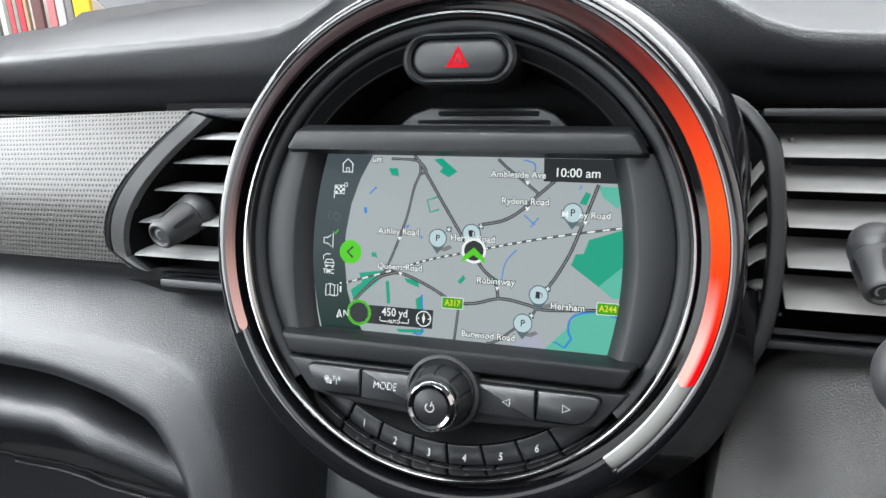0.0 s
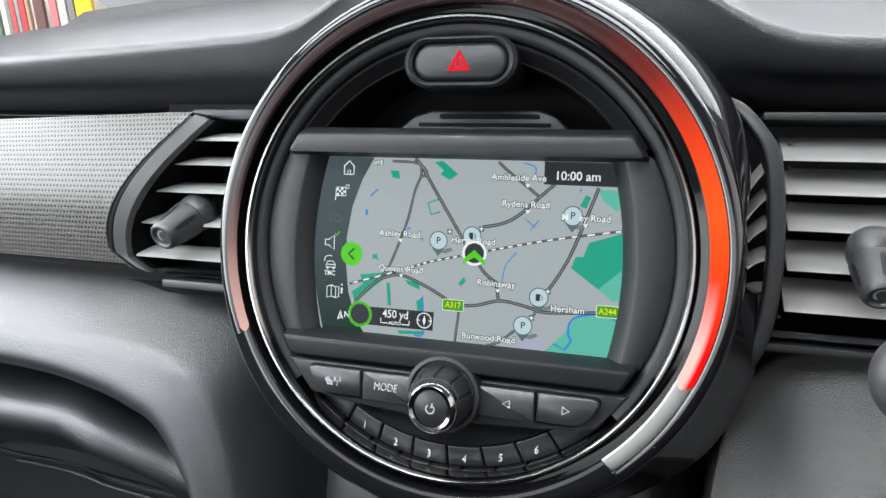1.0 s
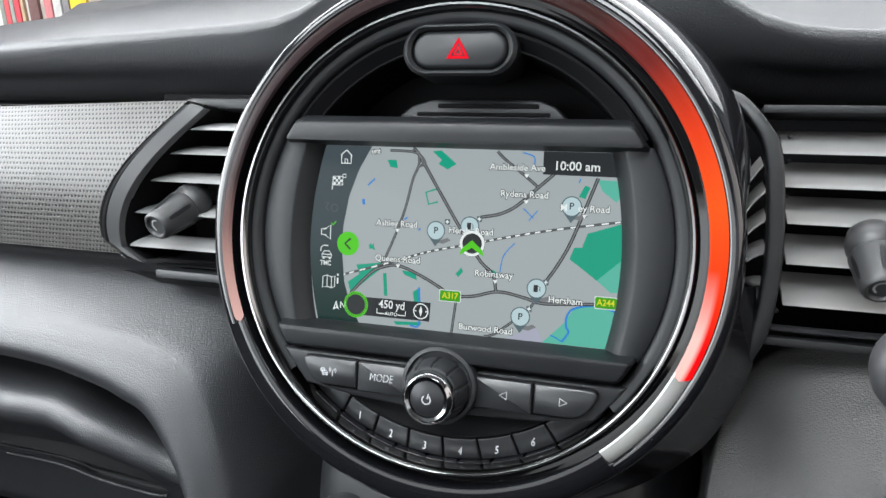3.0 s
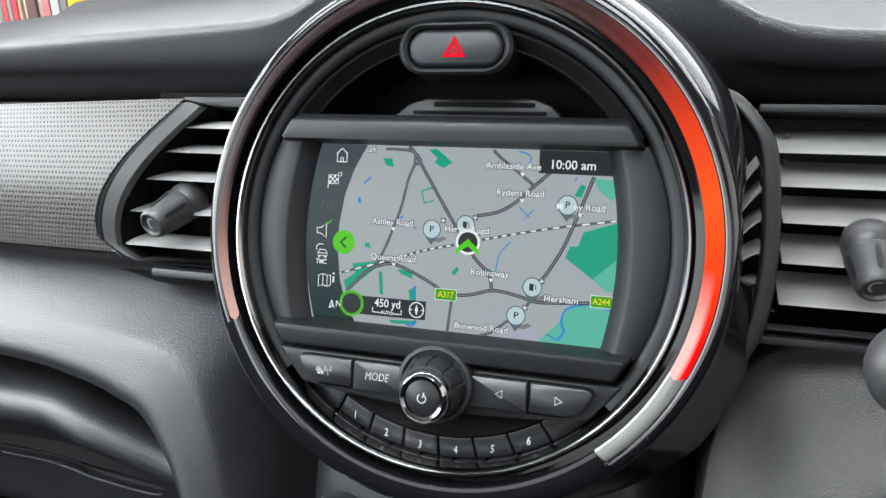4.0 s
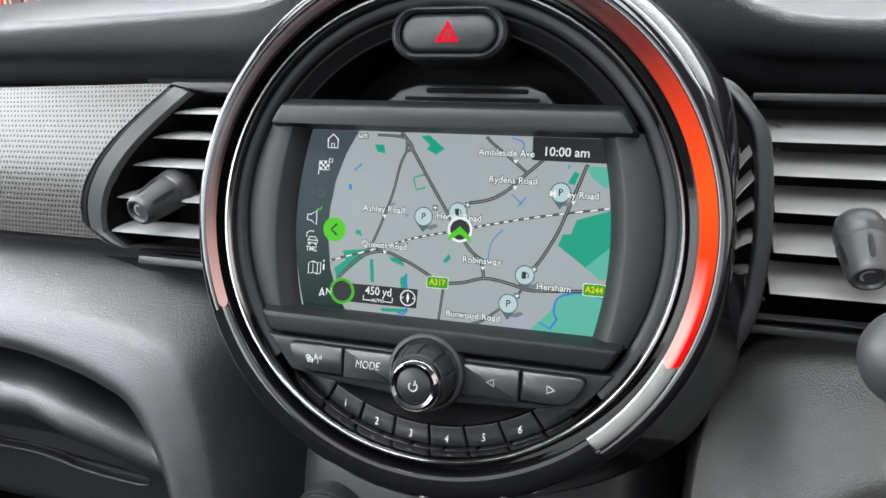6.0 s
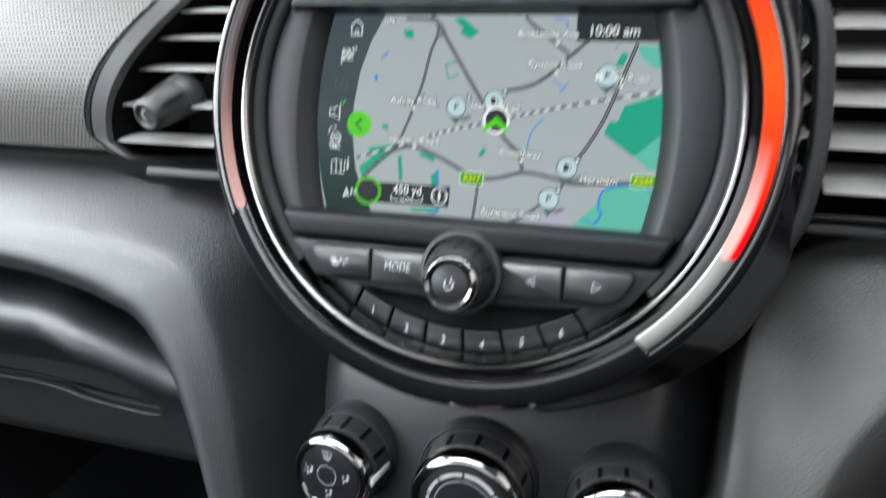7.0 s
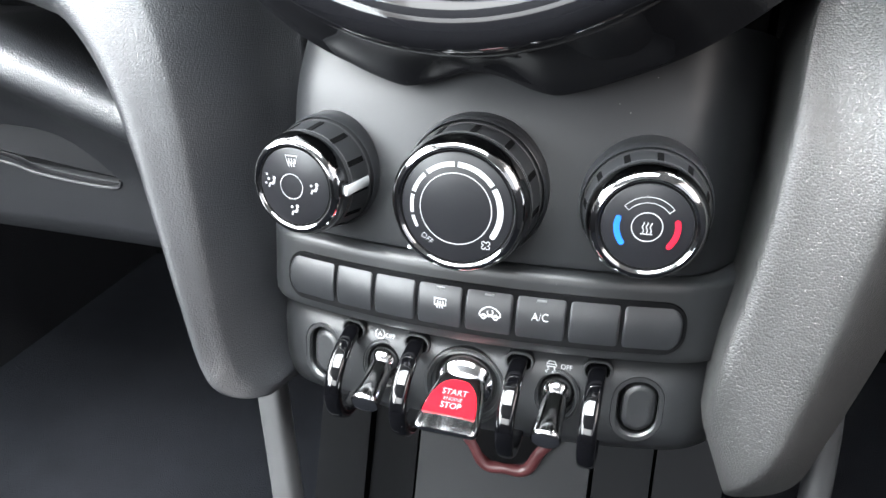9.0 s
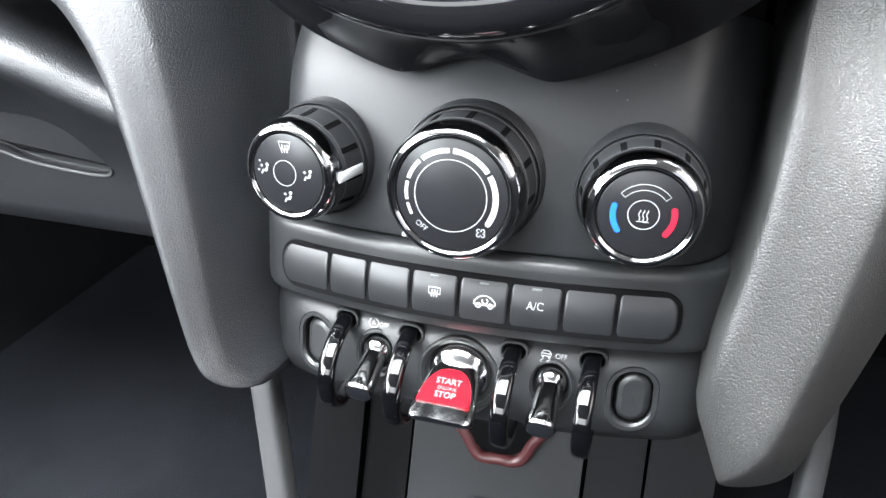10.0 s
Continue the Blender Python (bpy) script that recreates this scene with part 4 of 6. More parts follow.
slot = part("tray_slot", prism([(-0.040, 0.0570), (0.049, 0.0570), (0.041, 0.0650), (0.033, 0.0680), (-0.020, 0.0680), (-0.030, 0.0650)], 0.012, 0.030, 0.001), DEEP, unit, "ribbed slot at the back of the tray")
# near-black bars, slightly proud, stand in for shaded slits
part("opening", prism(rrect(0.0085, 0.0650, 0.050, 0.0022, 0.001), 0.0114, 0.014, 0.0002), VOID, slot)
part("opening", prism(rrect(0.0060, 0.0610, 0.066, 0.0018, 0.0006), 0.0114, 0.014, 0.0002), VOID, slot)

hazard = part("hazard_button", frame_plate(rrect(0.0003, 0.0868, 0.0535, 0.0232, 0.0115, 10), rrect(0.0003, 0.0868, 0.0460, 0.0182, 0.0090, 10), -0.0134, 0.010, 0.0016), DEEP, unit, "oval black hazard switch with a red triangle")
part("key", prism(rrect(0.0003, 0.0868, 0.0448, 0.0170, 0.0084, 10), -0.0124, 0.006, 0.0022), DEEP, hazard)
part("seam", frame_plate(rrect(0.0003, 0.0868, 0.0462, 0.0184, 0.0091, 10), rrect(0.0003, 0.0868, 0.0446, 0.0168, 0.0083, 10), -0.0098, 0.004, 0.0001), VOID, hazard)


def triangle(cx, cz, h, y, width):
    a = [(cx, cz + h * 0.6), (cx + h * 0.58, cz - h * 0.4), (cx - h * 0.58, cz - h * 0.4)]
    b = inset(a, width)
    bm = bmesh.new()
    va, vb = [bm.verts.new((x, y, z)) for x, z in a], [bm.verts.new((x, y, z)) for x, z in b]
    for i in range(3):
        bm.faces.new((va[i], va[(i + 1) % 3], vb[(i + 1) % 3], vb[i]))
    return bm


part("triangle", merged(triangle(0.0001, 0.0864, 0.0094, -0.0126, 0.0012), triangle(0.0001, 0.0859, 0.0042, -0.0126, 0.0007)), HAZARD, hazard, "lit red warning triangle")


# ---- the screen and its map ----
def screen_outline(grow=0.0):
    right = [(0.0715 + grow + 0.0062 * (1 - (z / 0.0435) ** 2) - 0.0010 * (z / 0.0435), z) for z in (0.0435 - 0.087 * i / 16 for i in range(17))]
    left = [(-0.0705 - grow - 0.0062 * (1 - (z / 0.0435) ** 2), z) for z in (-0.0435 + 0.087 * i / 16 for i in range(17))]
    return right + left


screen = part("screen", prism(screen_outline(0.0012), 0.0, 0.004, 0.0001), S_LAND, unit, "glossy colour screen showing a road map")
LAYER = 0.00006


def draw(name, bm, mat):
    return part(name, bm, mat, screen)


def inside(x, z):
    """Keep a drawn point within the screen's outline."""
    z = max(-0.0434, min(0.0434, z))
    e = 0.0062 * (1 - (z / 0.0435) ** 2)
    return (max(-0.0705 - e, min(0.0722 + e - 0.0010 * z / 0.0435, x)), z)


def mm(p):
    return inside(p[0] / 1000, p[1] / 1000)


MAP_ROADS = [
    (1.5, [(-23.8, 42.9), (-20.5, 40.1), (-6.9, 19.4), (5.2, 1.4), (12.7, -8.7), (18.7, -14.1), (20.8, -22.6)]),
    (1.2, [(-20.9, 41.7), (-20.3, 35.5), (-23.1, 28.1), (-26.2, 14.4), (-30.5, 1.9), (-34.5, -8), (-37.2, -13.8)]),
    (1.2, [(-35.4, 41.8), (-22.3, 41.1), (-17.2, 36.4), (-20.2, 34.7)]),
    (1.5, [(-53.2, -29.1), (-43, -18.4), (-36.2, -14.8), (-28.3, -13.6), (-16.4, -17.7), (-6.1, -22.8), (-1.7, -25.7), (9.4, -25.2), (21.6, -22), (33.7, -23.6), (41.7, -25.5), (52, -25), (67, -23.7), (75.8, -23.1)]),
    (1.2, [(1.7, -27), (0.1, -43.9)]),
    (1.5, [(11.5, 12.1), (20.9, 14.2), (28.6, 18.5), (37.3, 26.6), (44.6, 33.3)]),
    (1.3, [(17.9, 42.7), (22.1, 38.9), (30.4, 32.8), (38, 26.9)]),
    (1.5, [(64.2, 32.2), (57.3, 12.4), (52.9, 0.7), (47.2, -10), (43.2, -16), (40.1, -20.9)]),
    (1.2, [(40.2, -23), (35.4, -30.5), (27.8, -36.5), (21.3, -41.7), (16, -43.9)]),
]
MAP_WATER = [
    (0.8, [(28.3, 1.1), (23.3, -5.3), (21.9, -14.6)]),
    (1.6, [(76, -26.6), (67, -24.4), (57.1, -26.6), (54.1, -30.5), (54.1, -35.2), (55.3, -37.6), (52.5, -42.1)]),
    (1, [(52.5, -42.1), (49, -40.3), (47.2, -39.8)]),
    (0.8, [(31.3, 17.3), (36.3, 13)]),
    (0.8, [(34.2, 11.8), (37.9, 16.4)]),
    (1.6, [(-17.3, -23.2), (-16.4, -41), (-21, -42)]),
    (0.9, [(29.8, 42.5), (35.2, 40.6), (34.9, 35.5)]),
    (0.8, [(56.6, 31.7), (55.9, 29.9)]),
    (1.2, [(-42.8, 27.9), (-46.5, 24.5)]),
]
MAP_WOODS = [
    [(-13.7, 41.9), (-9.5, 42.5), (-1.7, 36.4), (-6, 33.6), (-10.6, 36.1), (-9, 38)],
    [(-36.7, 37.2), (-32, 37.3), (-31.2, 33.3), (-35.1, 33.9)],
    [(58.7, 28.8), (61, 27.9), (59.1, 22.8), (56.1, 23.6)],
    [(-44.8, -5.4), (-41.1, -7.1), (-41.2, -6.3), (-43.7, -3.7)],
    [(-55, -23.6), (-49, -19.4), (-50.8, -14.8), (-37.2, -12.7), (-37.1, -15.4), (-53.2, -29.1)],
    [(-26.7, -15.7), (-19.4, -16.5), (-18.6, -20), (-25.1, -17.8)],
    [(-36.4, -17.9), (-34.6, -17.7), (-33.5, -28.8), (-35.3, -28.9)],
    [(61.1, 7.5), (77.4, 13.2), (77.4, -2.7), (66.3, -13.1), (53.7, -4.4), (55.5, 0.8), (59, 1.1)],
    [(-20.4, -25.7), (-16.7, -23.2), (-16.6, -36.9), (-19.1, -33)],
    [(-29.9, -41), (-15.3, -40), (-15.8, -41.7), (-28.3, -42.5)],
    [(17.7, -11.8), (20.2, -12.9), (21.4, -14.6), (18.7, -13.8)],
    [(0.6, -15.5), (3.2, -12.1), (4.4, -13.9), (2, -16.7)],
]
MAP_PARKS = [
    [(64, 31.5), (72.3, 31.3), (74.7, 24.5), (72.7, 21.9), (66.3, 26.6)],
    [(44, -43), (52.5, -34), (57.1, -26.6), (67, -24.4), (76, -26.1), (73.2, -43.9), (42.8, -44.7)],
    [(66.3, -13.1), (77.4, -2.7), (77.4, -17.7), (72.8, -18.1)],
]
MAP_RAIL = [(-58.2, -20.4), (-31.3, -11.9), (-14.1, -6), (5.4, -1.2), (24.1, 3.4), (47.4, 8.5), (76.8, 13.7)]
for pts in MAP_PARKS:
    draw("park", flat([mm(p) for p in pts], -LAYER), S_PARK)
for pts in MAP_WOODS:
    draw("wood", flat([mm(p) for p in pts], -LAYER * 2), S_WOOD)
for w, pts in MAP_WATER:
    draw("river", line([mm(p) for p in curve([(*p, 0) for p in pts], 4)], w * 0.0006, -LAYER * 3), S_WATER)
rail_line = [mm(p) for p in curve([(*p, 0) for p in MAP_RAIL], 10)]
draw("railway", line(rail_line, 0.0012, -LAYER * 4), S_GREY)
dash = bmesh.new()
for i in range(0, len(rail_line) - 2, 2):
    a, b = Vector(rail_line[i]), Vector(rail_line[i + 1])
    line([a, b], 0.0007, -LAYER * 5, dash)
draw("railway_dashes", dash, S_WHITE)
for w, pts in MAP_ROADS:
    road = [mm(p) for p in curve([(*p, 0) for p in pts], 5)]
    draw("road_edge", line(road, w * 0.00105, -LAYER * 6), S_EDGE)
for w, pts in MAP_ROADS:
    road = [mm(p) for p in curve([(*p, 0) for p in pts], 5)]
    draw("road", line(road, w * 0.00042, -LAYER * 7), S_ROAD)

# small ponds, copses and the markers under the street names
for pts, mat in (([(-49.3, 17.6), (-47.9, 17.8), (-47.4, 15.2), (-48.8, 14.9)], S_WATER), ([(-26.8, 9.2), (-25.2, 10.4), (-24.9, 9.6), (-26.3, 8.6)], S_WATER), ([(-19.4, 4.2), (-18.2, 5.4), (-17.9, 4.6), (-18.9, 3.9)], S_WATER),
                 ([(-44.6, -6.6), (-42.0, -3.6), (-41.6, -6.0)], S_WOOD), ([(0.6, -15.2), (3.4, -12.4), (3.0, -14.6)], S_WOOD), ([(27.0, -43.4), (40.0, -36.0), (44.0, -43.4)], S_LILAC)):
    draw("map_patch", flat([mm(p) for p in pts], -LAYER * 2.4), mat)
draw("hedge", line([mm(p) for p in ((-11.0, 24.2), (-16.2, 22.4), (-14.6, 16.8), (-10.0, 18.2))], 0.0008, -LAYER * 2.5), S_WOOD)
for x, z in ((-29.7, 3.6), (32.6, 20.4), (-28.6, -13.6), (20.1, -17.2), (59.2, 15.2), (32.1, 32.2)):
    draw("street_marker", flat([(x / 1000 - 0.0011, z / 1000 + 0.0006), (x / 1000 + 0.0011, z / 1000 + 0.0006), (x / 1000, z / 1000 - 0.0012)], -LAYER * 10.2), S_WHITE)

# the dark menu at the side, and its symbols
menu = [mm(p) for p in [(-45.0, 43.4), (-51.3, 32.0), (-56.0, 19.0), (-58.6, 4.0), (-58.8, -8.0), (-56.8, -24.0), (-53.0, -35.0), (-48.0, -43.4)]]
draw("menu", flat(menu + [p for p in screen_outline()[17:]], -LAYER * 8), S_DARK)
draw("clock_field", flat([mm((39.3, 43.4)), mm((76, 43.4)), mm((75.6, 32.8)), mm((39.5, 33.0))], -LAYER * 8), S_BAR)
draw("scale_field", flat([(-0.0485, -0.0304), (-0.0109, -0.0302), (-0.0112, -0.0393), (-0.0481, -0.0395)], -LAYER * 9), S_BAR)
Y = -LAYER * 11


def label(text, h, x, z, mat=S_WHITE, squeeze=1.0, back=True):
    if back:
        draw("text_outline", words(text, h * 0.001, x / 1000, -LAYER * 9.5, z / 1000, 0.00002, squeeze=squeeze, swell=0.00032), S_EDGE)
    return draw("text", words(text, h * 0.001, x / 1000, Y, z / 1000, 0.00002, squeeze=squeeze, swell=0.00006), mat)


for text, x, z in (("Rydens Road", 31.5, 23.5), ("Ashley Road", -30.2, 6.6), ("Queens Road", -29.0, -10.6), ("Robinsway", 19.2, -14.1), ("Hersham", 53.1, -23.4), ("Burwood Road", 16.6, -40.0)):
    label(text, 3.1, x, z)
label("Ambleside Ave", 3.1, 27.6, 35.6)
label("Hersh  Road", 3.1, 7.2, 5.2)
label("M    ey Road", 3.1, 59.2, 18.4)
label("urt", 2.9, -42.8, 41.2)
label("10:00 am", 4.1, 54.6, 36.9, back=False, squeeze=1.0)
label("450 yd", 4.1, -30.8, -33.2, back=False, squeeze=0.9)
label("AUTO", 1.7, -31.0, -37.6, back=False)
label("TMC", 2.5, -67.4, -15.2, back=False, squeeze=0.85)
label("N", 3.2, -57.0, -35.6, back=False)
draw("scale_mark", merged(line([(-0.0385, -0.0355), (-0.0385, -0.0377), (-0.0345, -0.0377)], 0.0005, Y), line([(-0.0275, -0.0377), (-0.0235, -0.0377), (-0.0235, -0.0355)], 0.0005, Y)), S_WHITE)
for text, x, z in (("A317", -1.4, -26.0), ("A244", 71.0, -22.8)):
    w = 0.0054 if x < 50 else 0.0050
    draw("sign_edge", flat([inside(*p) for p in rrect(x / 1000, z / 1000, w * 2, 0.0056, 0.0008)], -LAYER * 9), S_WHITE)
    draw("sign", flat([inside(*p) for p in rrect(x / 1000, z / 1000, w * 2 - 0.0006, 0.0050, 0.0006)], -LAYER * 10), S_SIGN)
    label(text, 2.9, x, z, S_YELLOW, 0.9, back=False)


def pin(x, z, letter):
    """A map pin with a letter or a pump on it."""
    x, z = x / 1000, z / 1000
    draw("pin_shadow", flat([(x - 0.001, z - 0.0055), (x + 0.006, z - 0.0030), (x + 0.0075, z - 0.0042), (x + 0.004, z - 0.0060)], -LAYER * 8), S_ROAD)
    draw("pin_edge", flat(arc(0.0046, -125, 125, 28, x, z) + [(x, z - 0.0075)], -LAYER * 9), S_PIN_DARK)
    draw("pin", flat(arc(0.0041, 0, 360, 28, x, z)[:-1], -LAYER * 10), S_PIN)
    if letter:
        label(letter, 3.2, x * 1000, z * 1000, S_EDGE, back=False)
    else:
        draw("pump", merged(flat(rrect(x - 0.0004, z, 0.0020, 0.0032, 0.0003), Y), line([(x + 0.0008, z + 0.0012), (x + 0.0016, z + 0.0006), (x + 0.0016, z - 0.0012)], 0.0004, Y)), S_EDGE)


for x, z, letter in ((-10.1, 4.5, "P"), (53.3, 19.2, "P"), (32.9, -32.6, "P"), (39.7, -18.9, ""), (6.5, 7.6, "")):
    pin(x, z, letter)
for x, z in ((-4.6, 9.0), (11.0, 11.2), (43.8, -15.8), (36.8, -28.6)):
    x, z = x / 1000, z / 1000
    draw("plus_field", flat(rrect(x, z, 0.0026, 0.0026, 0.0003), -LAYER * 9.2), S_PIN_DARK)
    draw("plus", merged(line([(x - 0.0009, z), (x + 0.0009, z)], 0.0005, -LAYER * 10), line([(x, z - 0.0009), (x, z + 0.0009)], 0.0005, -LAYER * 10.4)), S_WHITE)
# the car's own place
mx, mz = 0.0081, -0.0004
draw("own_field", flat(arc(0.0062, 0, 360, 36, mx, mz)[:-1], -LAYER * 11), S_EDGE)
draw("own_ring", line(arc(0.0054, 0, 360, 40, mx, mz)[:-1], 0.0013, -LAYER * 13, closed=True), S_WHITE)
draw("own_arrow", flat([(mx - 0.0058, mz - 0.0058), (mx - 0.0052, mz - 0.0030), (mx, mz + 0.0016), (mx + 0.0052, mz - 0.0030), (mx + 0.0058, mz - 0.0058), (mx, mz - 0.0020)], -LAYER * 15), S_GREEN)
# green back button and dial
draw("back_button", flat(arc(0.0059, 0, 360, 40, -0.0556, -0.0047)[:-1], -LAYER * 10), S_GREEN)
draw("back_arrow", line([(-0.0542, -0.0020), (-0.0572, -0.0047), (-0.0542, -0.0074)], 0.0010, -LAYER * 12), S_EDGE)
draw("dial_field", flat(arc(0.0063, 0, 360, 40, -0.0499, -0.0345)[:-1], -LAYER * 10), S_BAR)
ticks = bmesh.new()
for i in range(30):
    line(arc(0.0057, i * 12, i * 12 + 8, 2, -0.0499, -0.0345), 0.0014, -LAYER * 12, ticks)
draw("dial_ticks", ticks, S_GREEN)
draw("dial_rim", line(arc(0.0063, 0, 360, 40, -0.0499, -0.0345)[:-1], 0.0004, -LAYER * 12.5, closed=True), S_GREEN)
# line symbols
LW = 0.00055
sx, sz = -0.0584, 0.0378
draw("home_symbol", merged(line([(sx - 0.0030, sz + 0.0008), (sx, sz + 0.0036), (sx + 0.0030, sz + 0.0008)], LW, Y), line([(sx - 0.0026, sz + 0.0012), (sx - 0.0026, sz - 0.0030), (sx + 0.0026, sz - 0.0030), (sx + 0.0026, sz + 0.0012)], LW, Y), line([(sx - 0.0007, sz - 0.0030), (sx - 0.0007, sz - 0.0009), (sx + 0.0007, sz - 0.0009), (sx + 0.0007, sz - 0.0030)], LW * 0.8, Y)), S_WHITE)
sx, sz = -0.0625, 0.0256
chk = bmesh.new()
for i in range(4):
    for j in range(3):
        if (i + j) % 2 == 0:
            flat([(sx - 0.0024 + 0.0012 * (i + a), sz - 0.0014 + 0.0012 * (j + b) + 0.0003 * math.sin(i)) for a, b in ((0, 0), (1, 0), (1, 1), (0, 1))], Y, chk)
draw("flag_symbol", merged(chk, line([(sx - 0.0030, sz - 0.0040), (sx - 0.0026, sz + 0.0026), (sx + 0.0026, sz + 0.0026), (sx + 0.0026, sz - 0.0016), (sx - 0.0026, sz - 0.0016)], LW * 0.8, Y), line([(sx + 0.0026, sz + 0.0022), (sx + 0.0042, sz + 0.0022), (sx + 0.0042, sz + 0.0038), (sx + 0.0026, sz + 0.0038)], LW * 0.8, Y, closed=True)), S_WHITE)
sx, sz = -0.0660, 0.0130
draw("route_symbol", merged(line([(sx - 0.0030, sz + 0.002), (sx - 0.001, sz + 0.0022), (sx - 0.0025, sz - 0.0005), (sx - 0.0008, sz - 0.002)], LW, Y), line(arc(0.0018, 0, 360, 16, sx + 0.0022, sz - 0.0004)[:-1], LW, Y, closed=True)), S_GREY)
sx, sz = -0.0672, 0.0004
draw("speaker_symbol", merged(line([(sx - 0.0032, sz - 0.0014), (sx - 0.0032, sz + 0.0014), (sx - 0.0012, sz + 0.0014), (sx + 0.0018, sz + 0.0036), (sx + 0.0018, sz - 0.0036), (sx - 0.0012, sz - 0.0014)], LW, Y, closed=True)), S_WHITE)
draw("speaker_tick", line([(sx + 0.0020, sz + 0.0046), (sx + 0.0030, sz + 0.0036), (sx + 0.0046, sz + 0.0056)], LW * 1.1, Y), S_GREEN)
sx, sz = -0.0676, -0.0100


def small_car(cx, cz, k, lw, y):
    return [line([(cx - 3 * k, cz - 1.4 * k), (cx - 3 * k, cz + 0.2 * k), (cx - 1.8 * k, cz + 2.2 * k), (cx + 1.8 * k, cz + 2.2 * k), (cx + 3 * k, cz + 0.2 * k), (cx + 3 * k, cz - 1.4 * k)], lw, y, closed=True),
            line([(cx - 2.7 * k, cz + 0.2 * k), (cx + 2.7 * k, cz + 0.2 * k)], lw, y), flat(rrect(cx - 2 * k, cz - 2.0 * k, 1.2 * k, 1.2 * k, 0.2 * k), y), flat(rrect(cx + 2 * k, cz - 2.0 * k, 1.2 * k, 1.2 * k, 0.2 * k), y)]


draw("traffic_symbol", merged(*small_car(sx + 0.0006, sz - 0.0010, 0.00085, LW * 0.8, Y), line([(sx - 0.0028, sz + 0.0006), (sx - 0.0028, sz + 0.0024), (sx - 0.0014, sz + 0.0036), (sx + 0.0012, sz + 0.0036)], LW * 0.8, Y)), S_WHITE)
sx, sz = -0.0650, -0.0242
draw("map_symbol", merged(line([(sx - 0.0036, sz + 0.0022), (sx - 0.0012, sz + 0.0030), (sx + 0.0012, sz + 0.0022), (sx + 0.0030, sz + 0.0028), (sx + 0.0030, sz - 0.0026), (sx + 0.0012, sz - 0.0032), (sx - 0.0012, sz - 0.0026), (sx - 0.0036, sz - 0.0034)], LW * 0.8, Y, closed=True), line([(sx - 0.0012, sz + 0.0030), (sx - 0.0012, sz - 0.0026)], LW * 0.7, Y), line([(sx + 0.0012, sz + 0.0022), (sx + 0.0012, sz - 0.0032)], LW * 0.7, Y), flat(rrect(sx + 0.0046, sz + 0.0006, 0.0009, 0.0030, 0.0002), Y), flat(rrect(sx + 0.0046, sz + 0.0036, 0.0010, 0.0010, 0.0004), Y)), S_WHITE)
draw("north_arrow", merged(line([(-0.0621, -0.0380), (-0.0606, -0.0338)], LW, Y), flat([(-0.0606, -0.0338), (-0.0590, -0.0380), (-0.0606, -0.0370)], Y), line([(-0.0621, -0.0380), (-0.0606, -0.0370)], LW, Y)), S_WHITE)
draw("compass_symbol", merged(line(arc(0.0036, 0, 360, 32, -0.0157, -0.0347)[:-1], LW, Y, closed=True), flat([(-0.0157, -0.0320), (-0.0149, -0.0347), (-0.0157, -0.0374), (-0.0165, -0.0347)], Y), line([(-0.0193, -0.0347), (-0.0180, -0.0347)], LW, Y), line([(-0.0134, -0.0347), (-0.0121, -0.0347)], LW, Y)), S_WHITE)

# ---- keys under the screen ----
part("key_plate", prism([(0.0985 * math.sin(radians(a)), 0.0985 * math.cos(radians(a))) for a in range(120, 241, 4)], 0.002, 0.010, 0.0005), VOID, unit)


def row_outline(grow):
    """The housing of the key row: straight above, drawn in to points at both ends, dipping below."""
    top = [(-0.0835 - grow, -0.0570 + grow), (0.0835 + grow, -0.0570 + grow)]
    low = [(0.0780 + grow, -0.0640 - grow), (0.0700, -0.0735 - grow), (0.0450, -0.0770 - grow), (0.0200, -0.0785 - grow), (0.0, -0.0790 - grow), (-0.0200, -0.0785 - grow), (-0.0450, -0.0770 - grow), (-0.0700, -0.0735 - grow), (-0.0780 - grow, -0.0640 - grow)]
    return top + low


part("key_housing", prism(row_outline(0.0), -0.0120, 0.004, 0.0016), MATTE, unit, "satin black key row under the screen")


def key_outline(x0, x1, z0, z1, taper0=0.0, taper1=0.0, r=0.0022):
    """A key; taper pulls its lower outer corner in, as at the ends of the row."""
    pts = [(x1, z1), (x0, z1), (x0 + taper0, z0), (x1 - taper1, z0)]
    out = []
    for i, p in enumerate(pts):
        p, a, b = Vector(p), Vector(pts[i - 1]), Vector(pts[(i + 1) % 4])
        q = r * (2.9 if (taper0 and i in (1, 2)) or (taper1 and i in (0, 3)) else 0.25)
        s, e = p + (a - p).normalized() * q, p + (b - p).normalized() * q
        for k in range(6):
            t = k / 5
            out.append(tuple((1 - t) ** 2 * s + 2 * t * (1 - t) * p + t * t * e))
    return out


part("seam", prism(key_outline(-0.0725, -0.0145, -0.0738, -0.0588, 0.010, 0), -0.0126, 0.0, 0.0003), VOID, unit)
part("seam", prism(key_outline(0.0165, 0.0740, -0.0738, -0.0588, 0, 0.010), -0.0126, 0.0, 0.0003), VOID, unit)
k1 = part("key", prism(key_outline(-0.0720, -0.0417, -0.0722, -0.0594, 0.0085, 0), -0.0150, -0.004, 0.0007), BUTTON, unit)
k2 = part("key", prism(key_outline(-0.0407, -0.0150, -0.0734, -0.0594), -0.0152, -0.004, 0.0007), BUTTON, unit)
k3 = part("key", prism(key_outline(0.0170, 0.0430, -0.0734, -0.0594), -0.0152, -0.004, 0.0007), BUTTON, unit)
